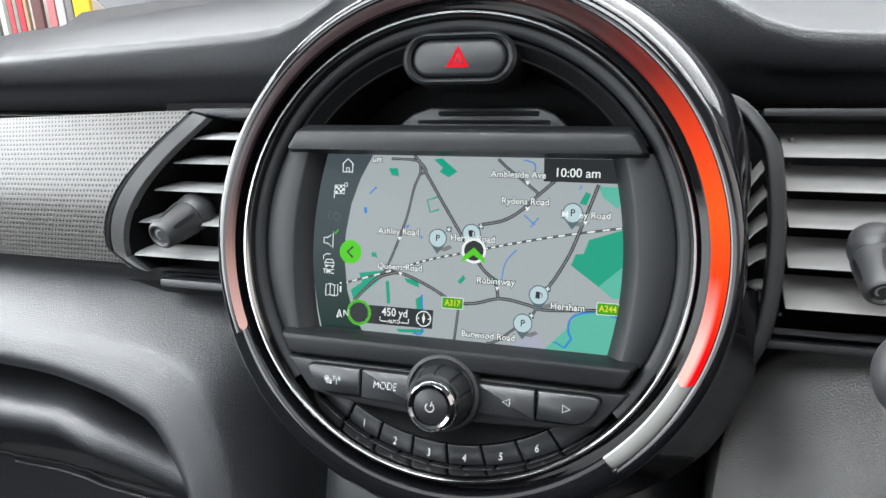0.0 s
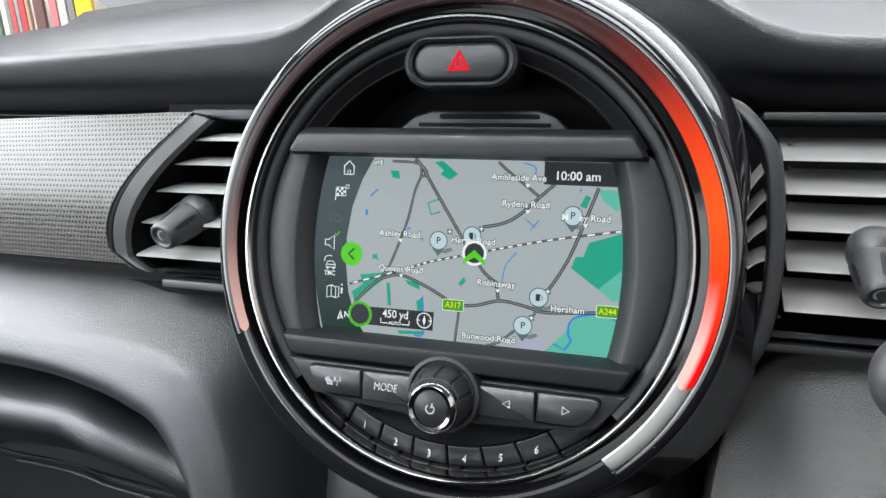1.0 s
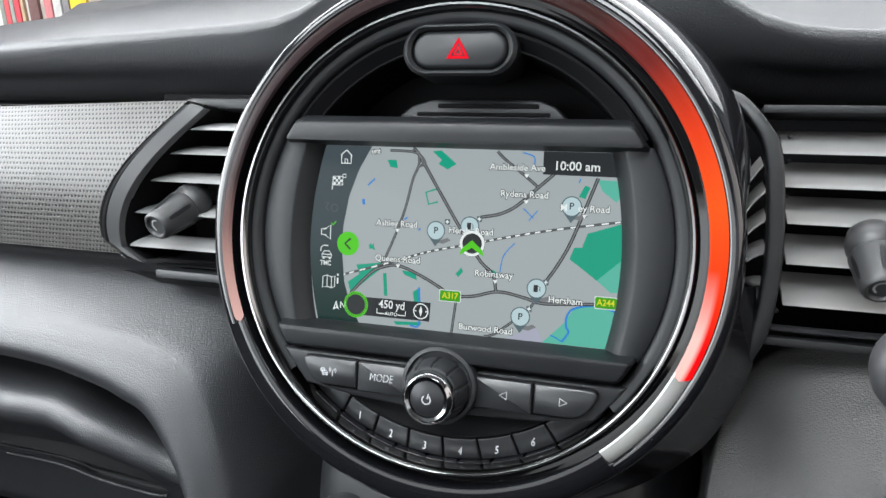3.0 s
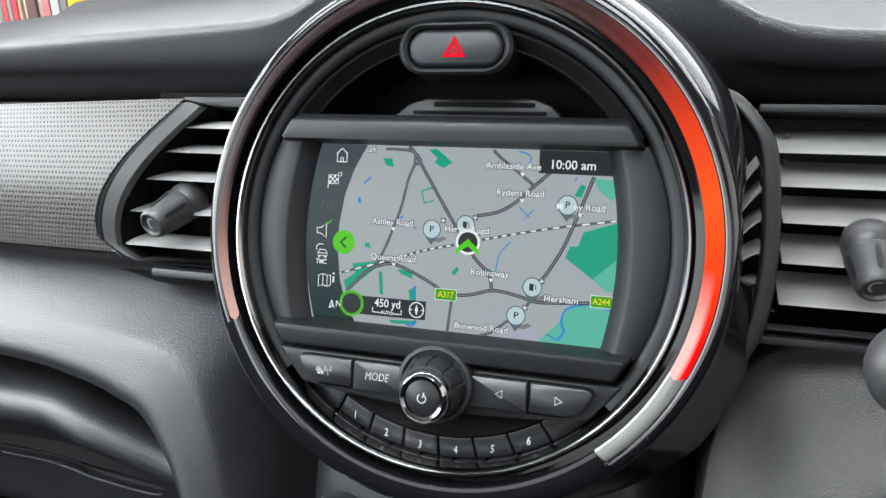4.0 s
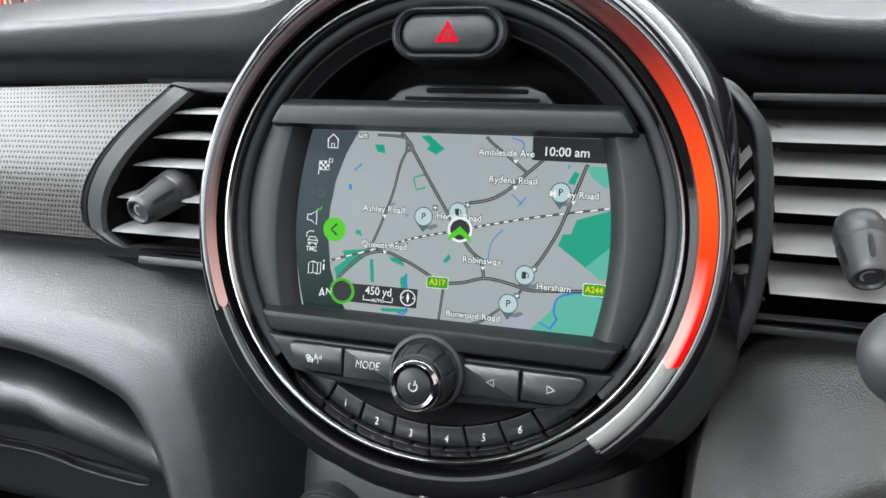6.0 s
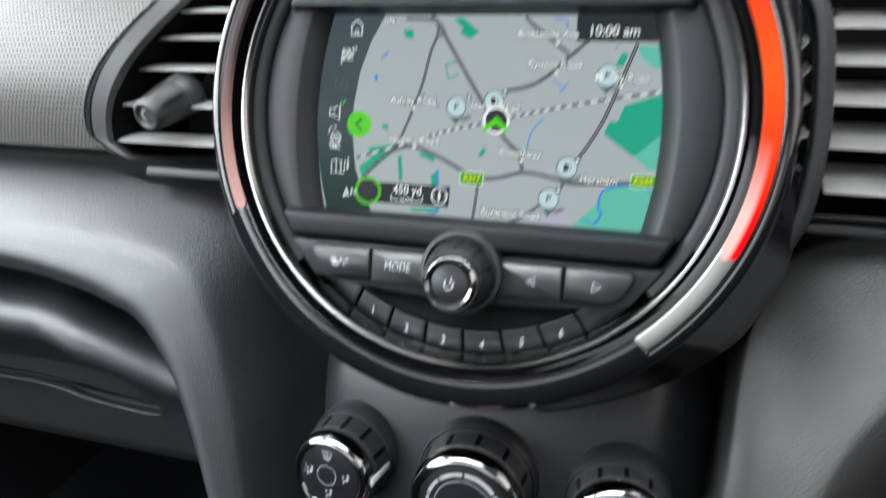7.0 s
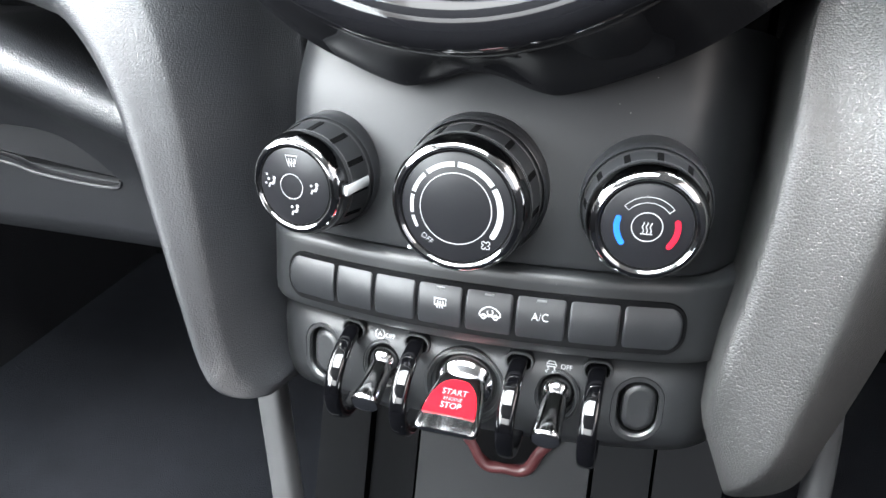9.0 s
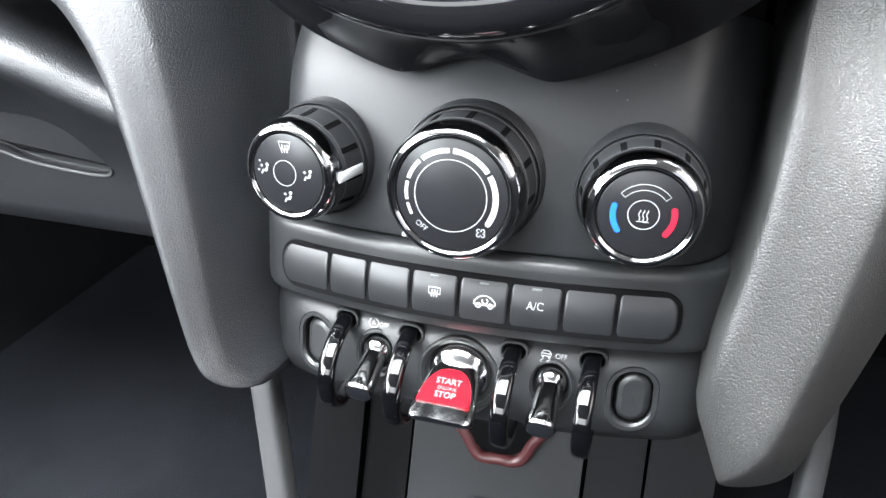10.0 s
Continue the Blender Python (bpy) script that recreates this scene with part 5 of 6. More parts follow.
k4 = part("key", prism(key_outline(0.0440, 0.0735, -0.0724, -0.0594, 0, 0.0085), -0.0150, -0.004, 0.0007), BUTTON, unit)
part("symbol", merged(*small_car(-0.0580, -0.0668, 0.00048, 0.0003, -0.01515), *small_car(-0.0592, -0.0653, 0.00038, 0.00025, -0.01515), line([(-0.0540, -0.0682), (-0.0540, -0.0652)], 0.0003, -0.01515), *[line(arc(r, a, b, 8, -0.0540, -0.0652), 0.00024, -0.01515) for r in (0.0010, 0.0018) for a, b in ((-130, -45), (45, 130))]), KEY_PRINT, k1)
part("lettering", words("MODE", 0.0040, -0.0287, -0.01530, -0.0660, squeeze=0.78, shear=0.14, swell=-0.00010), KEY_PRINT, k2)
part("arrow", line([(0.0286, -0.0662), (0.0318, -0.0645), (0.0318, -0.0679)], 0.00045, -0.01535, closed=True), KEY_PRINT, k3)
part("arrow", line([(0.0586, -0.0660), (0.0554, -0.0643), (0.0554, -0.0677)], 0.00045, -0.01515, closed=True), KEY_PRINT, k4)

# preset keys on an arc round the lower edge
# hollow above the keys, its shade put into the near-black colour
part("preset_recess", loft([[(x, y, z) for x, z in arc(r, 128, 232, 60)] for r, y in ((0.074, -0.0040), (0.084, -0.0036), (0.0890, -0.0050), (0.0908, -0.0066), (0.0915, -0.0066), (0.0920, 0.002))], closed=False, cap=False), VOID, unit)
for i in range(8):
    a0, a1 = (148.8 + 10.4 * (i - 1), 148.8 + 10.4 * i) if 0 < i < 7 else ((134, 148.8) if i == 0 else (211.2, 226))
    outline = band(0.0926, 0.1031, a0 + 0.28, a1 - 0.28, 8)
    key = part("preset_key", warp(prism(outline, 0.0, 0.010, 0.0006), lambda v: Vector((v.x, v.y - 0.0056 + (math.hypot(v.x, v.z) - 0.0926) * 0.30, v.z))), BUTTON, unit)
    if 0 < i < 7:
        am = radians((a0 + a1) / 2)
        part("numeral", words(str(7 - i), 0.0040, 0.0984 * math.sin(am), -0.0052, 0.0984 * math.cos(am) - 0.0002, squeeze=0.75, shear=0.1, swell=-0.00002), KEY_PRINT, key)
for i in range(9):
    a0, a1 = 140 + 9 * i, 148 + 9 * i
    part("trim_piece", prism(band(0.1033, 0.1039, a0, a1, 6), -0.0066, 0.004, 0.0002), GLOSS, unit)

# power knob
part("knob_collar", lathe([(0.0001, -0.010), (0.0182, -0.010), (0.0182, -0.0155), (0.0176, -0.0172), (0.0160, -0.0176), (0.0150, -0.0160), (0.0001, -0.0160)], 72, cx=0.0004, cz=-0.0652), MATTE, unit)


def flutes(count, width, depth):
    return lambda a: depth if (a % (360 / count)) < width else 0.0


knob = part("power_knob", lathe([(0.0001, -0.015), (0.0146, -0.0150), (0.0144, -0.0180), (0.0136, -0.0260), (0.0124, -0.0290), (0.0001, -0.0290)], 144, cx=0.0004, cz=-0.0665, groove=flutes(10, 5, 0.0007)), MATTE, unit, "fluted black power knob with a chrome rim")
part("chrome_rim", lathe([(0.0078, -0.0315), (0.0084, -0.0332), (0.0098, -0.0337), (0.0112, -0.0325), (0.0120, -0.0305), (0.0122, -0.0280), (0.0078, -0.0280)], 72, cx=0.0004, cz=-0.0676), CHROME, knob)
part("face", disc(0.0080, -0.0326, -0.028, 0.0004, -0.0676, bev=0.0006), FACE, knob)
part("power_symbol", merged(line(arc(0.0019, 35, 325, 24, 0.0002, -0.0680), 0.0006, -0.0328), line([(0.0006, -0.0676), (0.0012, -0.0652)], 0.0006, -0.03285)), WHITE, knob)

# gloss shroud under the ring, scalloped along its lower edge
def shroud():
    """A skirt round the lower half of the ring, wide at the bottom and dying away up both sides."""
    stops = [(13.3, 0.1435), (23.8, 0.1437), (34.6, 0.1460), (52.0, 0.1500), (66.0, 0.1485), (84.0, 0.1405)]
    rows = []
    for i in range(121):
        f = -84 + 168 * i / 120
        b = abs(f)
        if b < 13.3:
            r1 = (0.1325 + 0.0072 * math.sin(math.pi / 2 * b / 13.3) ** 2.2) / math.cos(radians(b))
        else:
            k = max(n for n in range(len(stops) - 1) if stops[n][0] <= b)
            (b0, q0), (b1, q1) = stops[k], stops[k + 1]
            r1 = q0 + (q1 - q0) * (b - b0) / (b1 - b0)
        r0, a = 0.1225, 0.14 * math.sin(radians(b))
        d = r1 - r0
        scoop = 0.010 * math.exp(-((a - 0.012) / 0.020) ** 2)
        e = 0.022 * max(0, (b - 45) / 39) ** 1.5
        prof = [(r0, -0.0125 + e), (r0 + d * 0.22, -0.002 + e), (r0 + d * 0.4 - scoop * 0.3, 0.008 + e + scoop * 0.5), (r0 + d * 0.72 - scoop * 0.25, 0.022 + e + scoop), (r1 - 0.0025, 0.0345 + e), (r1 - 0.0006, 0.0368 + e), (r1, 0.0380 + e), (r1 - 0.0008, 0.0400 + e), (r1 - 0.006, 0.075), (r0, 0.075)]
        rows.append([(r * math.sin(radians(f)), y, -r * math.cos(radians(f))) for r, y in prof])
    return loft(rows)


part("shroud", shroud(), GLOSS, unit, "gloss black scalloped shroud under the ring")

# ---- climate panel ----
climate = thing("climate_panel", "satin black climate panel with three chrome-ringed dials", "climate panel")
BOW = 1.75


def bowed(v):
    """The console's front bows towards the cabin."""
    return Vector((v.x, v.y + BOW * v.x * v.x + 60 * max(0, abs(v.x) - 0.085) ** 3 * 10, v.z))


def fascia(profile, x0=-0.122, x1=0.122, n=60, fall=0.0):
    """A bowed panel; fall rolls its ends back into the gaps beside the legs."""
    xs = [x0 + (x1 - x0) * i / n for i in range(n + 1)]
    return loft([[bowed(Vector((x, y + fall * max(0, abs(x) - 0.082) ** 2, z))) for y, z in profile] for x in xs])


part("fascia", fascia([(0.062, -0.108), (0.0545, -0.118), (0.0490, -0.128), (0.0444, -0.138), (0.0417, -0.149), (0.0406, -0.161), (0.0405, -0.184), (0.0405, -0.208), (0.0412, -0.2105), (0.0430, -0.2115), (0.090, -0.2115), (0.090, -0.110)], fall=26), MATTE, climate)
part("key_bezel", fascia([(0.0400, -0.2120), (0.0372, -0.2132), (0.0362, -0.2150), (0.0366, -0.2180), (0.0372, -0.2440), (0.0378, -0.2470), (0.0395, -0.2490), (0.0450, -0.2500), (0.090, -0.2500), (0.090, -0.2120)], -0.121, 0.121), PANEL, climate)


def dial(cx, cz, y_face, r_base, r_rim, r_face, depth, splay, label_text):
    """A dial with dark strips for notches, on a collar, with a chrome rim round a printed face; splay turns it
    outwards, in degrees.
    """
    yb = y_face + depth
    ra, rb, ya = r_base * 0.935, r_rim * 1.0, y_face + 0.0085
    y1, y2 = yb - 0.0085, ya + 0.0015
    r1, r2 = ra - (ra - rb) * 0.15, rb + (ra - rb) * 0.12
    d = part("dial", lathe([(0.0001, yb + 0.012), (r_base * 0.955, yb + 0.012), (r_base * 0.955, yb - 0.004), (ra, yb - 0.0065), (r1 * 1.003, y1 + 0.0004), (r1, y1), (r2, y2), (r2 * 0.998, y2 - 0.0004), (rb, ya), (r_rim * 0.93, y_face + 0.0065), (0.0001, y_face + 0.005)], 240, cx=cx, cz=cz, groove=None), DIAL, climate, label_text)
    part("collar", lathe([(r_base * 0.97, yb + 0.012), (r_base * 0.97, yb - 0.0042), (r_base * 0.98, yb - 0.0048), (r_base * 0.995, yb - 0.0042), (r_base * 1.015, yb + 0.001), (r_base * 1.02, yb + 0.012)], 96, cx=cx, cz=cz), DIAL, d)
    part("bright_line", lathe([(ra * 1.002, yb - 0.0066), (ra * 1.008, yb - 0.0072), (ra * 1.018, yb - 0.0066), (ra * 1.008, yb - 0.0056)], 96, cx=cx, cz=cz), RAIL, d)
    part("bright_line", lathe([(r2 * 0.998, y2 - 0.0003), (r2 * 1.008, y2 - 0.0004), (r2 * 1.010, y2 + 0.0002), (r2, y2 + 0.0006)], 96, cx=cx, cz=cz), RAIL, d)
    # raised near-black strips imitate the shade inside twelve notches
    for k in range(12):
        a = 2 * math.pi * (k + 0.2) / 12
        ca, sa = math.cos(a), math.sin(a)
        cell = [(u, q) for u, q in ((-0.0012, 0.0003), (0.0012, 0.0003), (0.0012, -0.0010), (-0.0012, -0.0010))]
        notch_shade = loft([[(cx + (r + q) * sa + u * ca, y, cz + (r + q) * ca - u * sa) for u, q in cell] for r, y in ((r1, y1 + 0.0003), (r2, y2 - 0.0002))])
        part("notch_shade", notch_shade, VOID, d)
    w = r_rim - r_face
    part("chrome_rim", lathe([(r_face, y_face + 0.004), (r_face + 0.0002, y_face + 0.0003), (r_face + w * 0.12, y_face - 0.0006), (r_face + w * 0.30, y_face - 0.0011), (r_face + w * 0.52, y_face - 0.0007), (r_face + w * 0.74, y_face + 0.0006), (r_face + w * 0.90, y_face + 0.0024), (r_rim, y_face + 0.0048), (r_rim * 1.012, y_face + 0.0068), (r_rim * 0.99, y_face + 0.0082), (r_face, y_face + 0.0082)], 128, cx=cx, cz=cz), CHROME, d)
    part("seam", lathe([(r_face - 0.0003, y_face + 0.0001), (r_face + 0.0005, y_face + 0.0001), (r_face + 0.0005, y_face + 0.003), (r_face - 0.0003, y_face + 0.003)], 96, cx=cx, cz=cz), VOID, d)
    part("face", disc(r_face - 0.0002, y_face + 0.0000, y_face + 0.005, cx, cz, bev=0.0006), FACE, d)
    turn = Matrix.Translation((cx, y_face, cz)) @ pose(0, 0, 0, 8, 0, splay) @ Matrix.Translation((-cx, -y_face, -cz))
    d.matrix_local = turn
    return d, y_face - 0.0002


def seat_symbol(cx, cz, k, y, floor_air=False):
    """A small seat outline of strokes with one air arrow, or with two more for the head and the floor."""
    more = [flat([(cx + u * k, cz + v * k) for u, v in p], y) for p in (((-2.6, 3.6), (-1.7, 3.7), (-1.4, 3.0), (-2.3, 2.7)), ((-3.4, -0.2), (-2.5, 0.0), (-2.0, -0.7), (-3.0, -1.0)))] if floor_air else []
    return merged(*more, flat(arc(0.75 * k, 0, 360, 12, cx + 1.3 * k, cz + 1.9 * k)[:-1], y), line([(cx + 1.3 * k, cz + 0.9 * k), (cx + 0.5 * k, cz - 0.7 * k)], 1.1 * k, y), line([(cx + 0.7 * k, cz - 0.6 * k), (cx - 0.8 * k, cz - 0.5 * k), (cx - 1.4 * k, cz - 2.0 * k)], 0.8 * k, y), flat([(cx - 2.0 * k, cz + 1.4 * k), (cx - 1.2 * k, cz + 2.0 * k), (cx - 0.5 * k, cz + 1.3 * k), (cx - 1.3 * k, cz + 0.7 * k)], y))


def demist(cx, cz, k, y, straight=False):
    b = [line([(cx - 2.2 * k, cz + 1.8 * k), (cx + 2.2 * k, cz + 1.8 * k), (cx + (2.2 if straight else 1.5) * k, cz - 0.6 * k), (cx - (2.2 if straight else 1.5) * k, cz - 0.6 * k)], 0.42 * k, y, closed=True)]
    for dx in (-1.0, 0, 1.0):
        b.append(line([(cx + (dx + 0.2 * math.sin(i * 1.3)) * k, cz + (0.9 - 0.55 * i) * k) for i in range(6)], 0.36 * k, y))
    return merged(*b)


d1, yf = dial(-0.0728, -0.1840, 0.0180, 0.0258, 0.0224, 0.0172, 0.029, -5, "fluted black air-distribution dial with a chrome rim")
part("ring_print", line(arc(0.0055, 0, 360, 40, -0.0741, -0.1840)[:-1], 0.00035, yf, closed=True), WHITE, d1)
part("demist_print", demist(-0.0733, -0.1728, 0.00130, yf), WHITE, d1)
for x, z, floor_air in ((-0.0841, -0.1832, True), (-0.0629, -0.1840, False), (-0.0733, -0.1946, False)):
    part("seat_print", seat_symbol(x, z, 0.00108, yf, floor_air), WHITE, d1)
part("pointer", loft([[(-0.0731 + q * math.cos(a) + h, y, -0.1842 + 0.0023 * math.sin(k)) for k, h in ((2 * math.pi * i / 12, 0.0007 * math.cos(2 * math.pi * i / 12)) for i in range(12))] for q, y, a in ((0.0232, 0.0215, 0), (0.0236, 0.0221, 0), (0.0239, 0.0330, 0), (0.0243, 0.0390, 0), (0.0241, 0.0395, 0))]), KEY_PRINT, d1)
d2, yf = dial(0.0008, -0.1842, 0.0125, 0.0310, 0.0282, 0.0228, 0.0285, 0, "large fluted black fan dial with a chrome rim")
part("ring_print", line(arc(0.0146, 0, 360, 60, 0.0006, -0.1845)[:-1], 0.0004, yf, closed=True), WHITE, d2)
for a0, a1, w in ((-118, -104, 0.0013), (-100, -76, 0.0015), (-72, -44, 0.0017), (-40, -2, 0.0020), (2, 54, 0.0022), (58, 122, 0.0024)):
    ends = [flat(arc(w / 2, 0, 360, 14, 0.0006 + 0.0181 * math.sin(radians(a)), -0.1845 + 0.0181 * math.cos(radians(a)))[:-1], yf - 0.00004) for a in ([a0] if a0 == -118 else [a1] if a1 == 122 else [])]
    part("scale_print", merged(line(arc(0.0181, a0, a1, 16, 0.0006, -0.1845), w, yf), *ends), WHITE, d2)
part("lettering", words("OFF", 0.0025, -0.0111, yf, -0.1980, turn=-38, squeeze=0.95, swell=-0.00006), WHITE, d2)
blades = [line(arc(0.00075, a - 150, a + 110, 10, 0.0133 + 0.00125 * math.sin(radians(a)), -0.1981 + 0.00125 * math.cos(radians(a))), 0.00038, yf) for a in (45, 135, 225, 315)]
part("fan_print", merged(*blades), WHITE, d2)
part("pointer", disc(0.0011, 0.0135, 0.019, -0.0190, -0.2035, 16, 0.0004), WHITE, d2)
d3, yf = dial(0.0730, -0.1839, 0.0172, 0.0258, 0.0226, 0.0170, 0.025, 5, "fluted black temperature dial with a chrome rim")
part("ring_print", line(arc(0.0056, 0, 360, 40, 0.0730, -0.1839)[:-1], 0.0004, yf, closed=True), WHITE, d3)
part("arc_print", line(band(0.0094, 0.0116, -50, 50, 20, 0.0730, -0.1839), 0.0003, yf, closed=True), WHITE, d3)
for name, a0, mat in (("cold_print", -128, BLUE), ("hot_print", 76, RED)):
    ends = [flat(arc(0.0011, 0, 360, 14, 0.0730 + 0.0110 * math.sin(radians(a)), -0.1839 + 0.0110 * math.cos(radians(a)))[:-1], yf - 0.00004) for a in (a0, a0 + 52)]
    part(name, merged(line(arc(0.0110, a0, a0 + 52, 14, 0.0730, -0.1839), 0.0022, yf), *ends), mat, d3)
heat = [line([(0.0730 + dx + 0.0003 * math.sin(i * 1.2), -0.1862 + 0.0006 * i) for i in range(8)], 0.0004, yf) for dx in (-0.0014, 0, 0.0014)]
part("heat_print", merged(*heat, line([(0.0707, -0.1866), (0.0753, -0.1866)], 0.0004, yf)), WHITE, d3)
part("pointer", disc(0.0013, 0.0185, 0.024, 0.0583, -0.1987, 16, 0.0004), WHITE, d3)

# the row of eight keys
cuts = [-0.0925, -0.0640, -0.0432, -0.0215, 0.0006, 0.0228, 0.0452, 0.0672, 0.0925]
seam = []
for i in range(81):
    x = -0.0935 * math.cos(math.pi * i / 80)
    h = 0.0116 - 0.0096 + math.sqrt(max(0.0096 ** 2 - max(0, abs(x) - 0.0839) ** 2, 1e-9))
    seam.append([bowed(Vector((x, y, -0.2325 + q))) for y, q in ((0.0353, -h + 0.0003), (0.0353, h - 0.0003), (0.0356, h), (0.0400, h), (0.0400, -h), (0.0356, -h))])
# plate proud of the bezel; near-black colour gives the gap its shade
part("key_seam", loft(seam), VOID, climate)
for i in range(8):
    x0, x1 = cuts[i] + 0.0008, cuts[i + 1] - 0.0008
    pts = []
    for qx, qz, a in ((1, 1, 0), (-1, 1, 90), (-1, -1, 180), (1, -1, 270)):
        r = 0.0088 if (i == 0 and qx < 0) or (i == 7 and qx > 0) else 0.0006
        for k in range(7):
            b = radians(a + 15 * k)
            pts.append(((x1 - r if qx > 0 else x0 + r) + r * math.cos(b), -0.2325 + qz * (0.0109 - r) + r * math.sin(b)))
    wide = []
    for k in range(len(pts)):
        p, q = Vector(pts[k]), Vector(pts[(k + 1) % len(pts)])
        wide += [tuple(p + (q - p) * s / 4) for s in range(4)] if (q - p).length > 0.008 else [tuple(p)]
    key = part("climate_key", warp(prism(wide, 0.0336, 0.0390, 0.0007, True), lambda v: bowed(Vector((v.x, v.y + 20 * (v.z + 0.2325) ** 2, v.z)))), BUTTON, climate)
    xm, ym = (x0 + x1) / 2, 0.0339 + BOW * ((x0 + x1) / 2) ** 2
    if i in (3, 4, 5):
        part("indicator", warp(prism(rrect(xm, -0.2246, 0.0042, 0.0011, 0.0004), 0.0346, 0.037, 0.0002), bowed), DIM_PRINT, key)
    if i == 3:
        part("demist_print", warp(demist(xm + 0.0005, -0.2313, 0.00120, 0.0335, True), bowed), KEY_PRINT, key)
    if i == 4:
        xm += 0.0008
        roof = [(p.x, p.y) for p in curve([(xm - 0.0045, -0.2337, 0), (xm - 0.0040, -0.2317, 0), (xm - 0.0012, -0.2297, 0), (xm + 0.0018, -0.2300, 0), (xm + 0.0044, -0.2320, 0), (xm + 0.0046, -0.2338, 0)], 4)]
        strokes = [line(roof, 0.0005, 0.0335), line([(xm - 0.0045, -0.2337), (xm + 0.0046, -0.2338)], 0.0005, 0.0335), line(arc(0.0012, 30, 300, 12, xm + 0.0002, -0.2320), 0.0005, 0.0335)]
        strokes += [line(arc(0.0010, 0, 360, 14, xm + dx, -0.2340)[:-1], 0.0005, 0.0334, closed=True) for dx in (-0.0026, 0.0027)]
        part("recirculation_print", warp(merged(*strokes), bowed), KEY_PRINT, key)
    if i == 5:
        part("lettering", warp(words("A/C", 0.0038, xm, 0.0335, -0.2316, squeeze=0.85, swell=-0.00006), bowed), KEY_PRINT, key)

# ---- toggle switch panel ----
toggles = thing("toggle_panel", "satin black toggle switch panel with a red start switch", "switch panel")
toggle_face = part("fascia", fascia([(0.0580, -0.2503), (0.0525, -0.2530), (0.0492, -0.2565), (0.0474, -0.2615), (0.0470, -0.2680), (0.0476, -0.2850), (0.0500, -0.2930), (0.0550, -0.2985), (0.0640, -0.3015), (0.100, -0.3020), (0.100, -0.2505)], -0.118, 0.118), PANEL, toggles, sharp=30)


def front(x):
    return 0.0475 + BOW * x * x


for x in (-0.0592, -0.0246, 0.0246, 0.0592):
    y = front(x) - 0.0475
    path = [Vector((x, y + a, b)) for a, b in ((0.058, -0.2565), (0.048, -0.2580), (0.0375, -0.2622), (0.0290, -0.2698), (0.0250, -0.2785), (0.0258, -0.2872), (0.0308, -0.2942), (0.0390, -0.2980), (0.0480, -0.2970), (0.056, -0.2930))]
    part("guard_hoop", sweep(curve(path, 8), 0.0040, 0.0029, n=20, square=0.7), HOOP, toggles, "gloss black guard hoop beside the switches")
    part("hoop_socket", warp(frame_plate(rrect(x, -0.2582, 0.0132, 0.0098, 0.0048), rrect(x, -0.2582, 0.0108, 0.0074, 0.0036), 0.0464, 0.052, 0.0010), bowed), PANEL, toggles)


def oval(cx, cz, rx, rz, n=32):
    return [(cx + rx * math.cos(2 * math.pi * i / n), cz + rz * math.sin(2 * math.pi * i / n)) for i in range(n)]


def lever(x, rx, rz):
    """A chrome toggle lever in its dished socket."""
    y = front(x)
    s = part("socket", frame_plate(oval(x, -0.2725, rx + 0.0030, rz + 0.0030), oval(x, -0.2725, rx + 0.0006, rz + 0.0006), y - 0.0006, y + 0.012, 0.0011), PANEL, toggles)
    part("dish", lathe([(0.0001, y - 0.0050), (0.0030, y - 0.0045), (0.0055, y - 0.0030), (0.0070, y - 0.0004), (rx, y + 0.0036), (rx, y + 0.010), (0.0001, y + 0.010)], 40, cx=x, cz=-0.2705, closed=False), TOGGLE_CHROME, s)
    part("bowl", warp(lathe([(0.0106, y - 0.0004), (0.0100, y + 0.0004), (0.0088, y + 0.0030), (0.0076, y + 0.0044), (0.0076, y + 0.010), (0.0106, y + 0.010)], 40, cx=x, cz=0.0), lambda v: Vector((v.x, v.y, -0.2725 + v.z * 1.2))), PANEL, s)
    secs = []
    for t, w, h in ((0.0, 0.0054, 0.0054), (0.2, 0.0054, 0.0054), (0.45, 0.0057, 0.0054), (0.75, 0.0064, 0.0058), (0.90, 0.0067, 0.0060), (0.945, 0.0066, 0.0058), (0.965, 0.0062, 0.0054), (0.985, 0.0050, 0.0043), (0.995, 0.0030, 0.0026), (1.0, 0.0008, 0.0008)):
        c = Vector((x, y + 0.004 - 0.0275 * t, -0.2702 - 0.0138 * t))
        up, sd = Vector((0, -0.45, 0.893)), Vector((1, 0, 0))
        secs.append([c + sd * w * math.copysign(abs(math.cos(k)) ** 0.9, math.cos(k)) + up * h * math.copysign(abs(math.sin(k)) ** 0.9, math.sin(k)) for k in (2 * math.pi * i / 24 for i in range(24))])
    part("toggle_lever", loft(secs), TOGGLE_CHROME, toggles, "chrome toggle switch")


lever(-0.0420, 0.0078, 0.0100)
lever(0.0420, 0.0078, 0.0100)


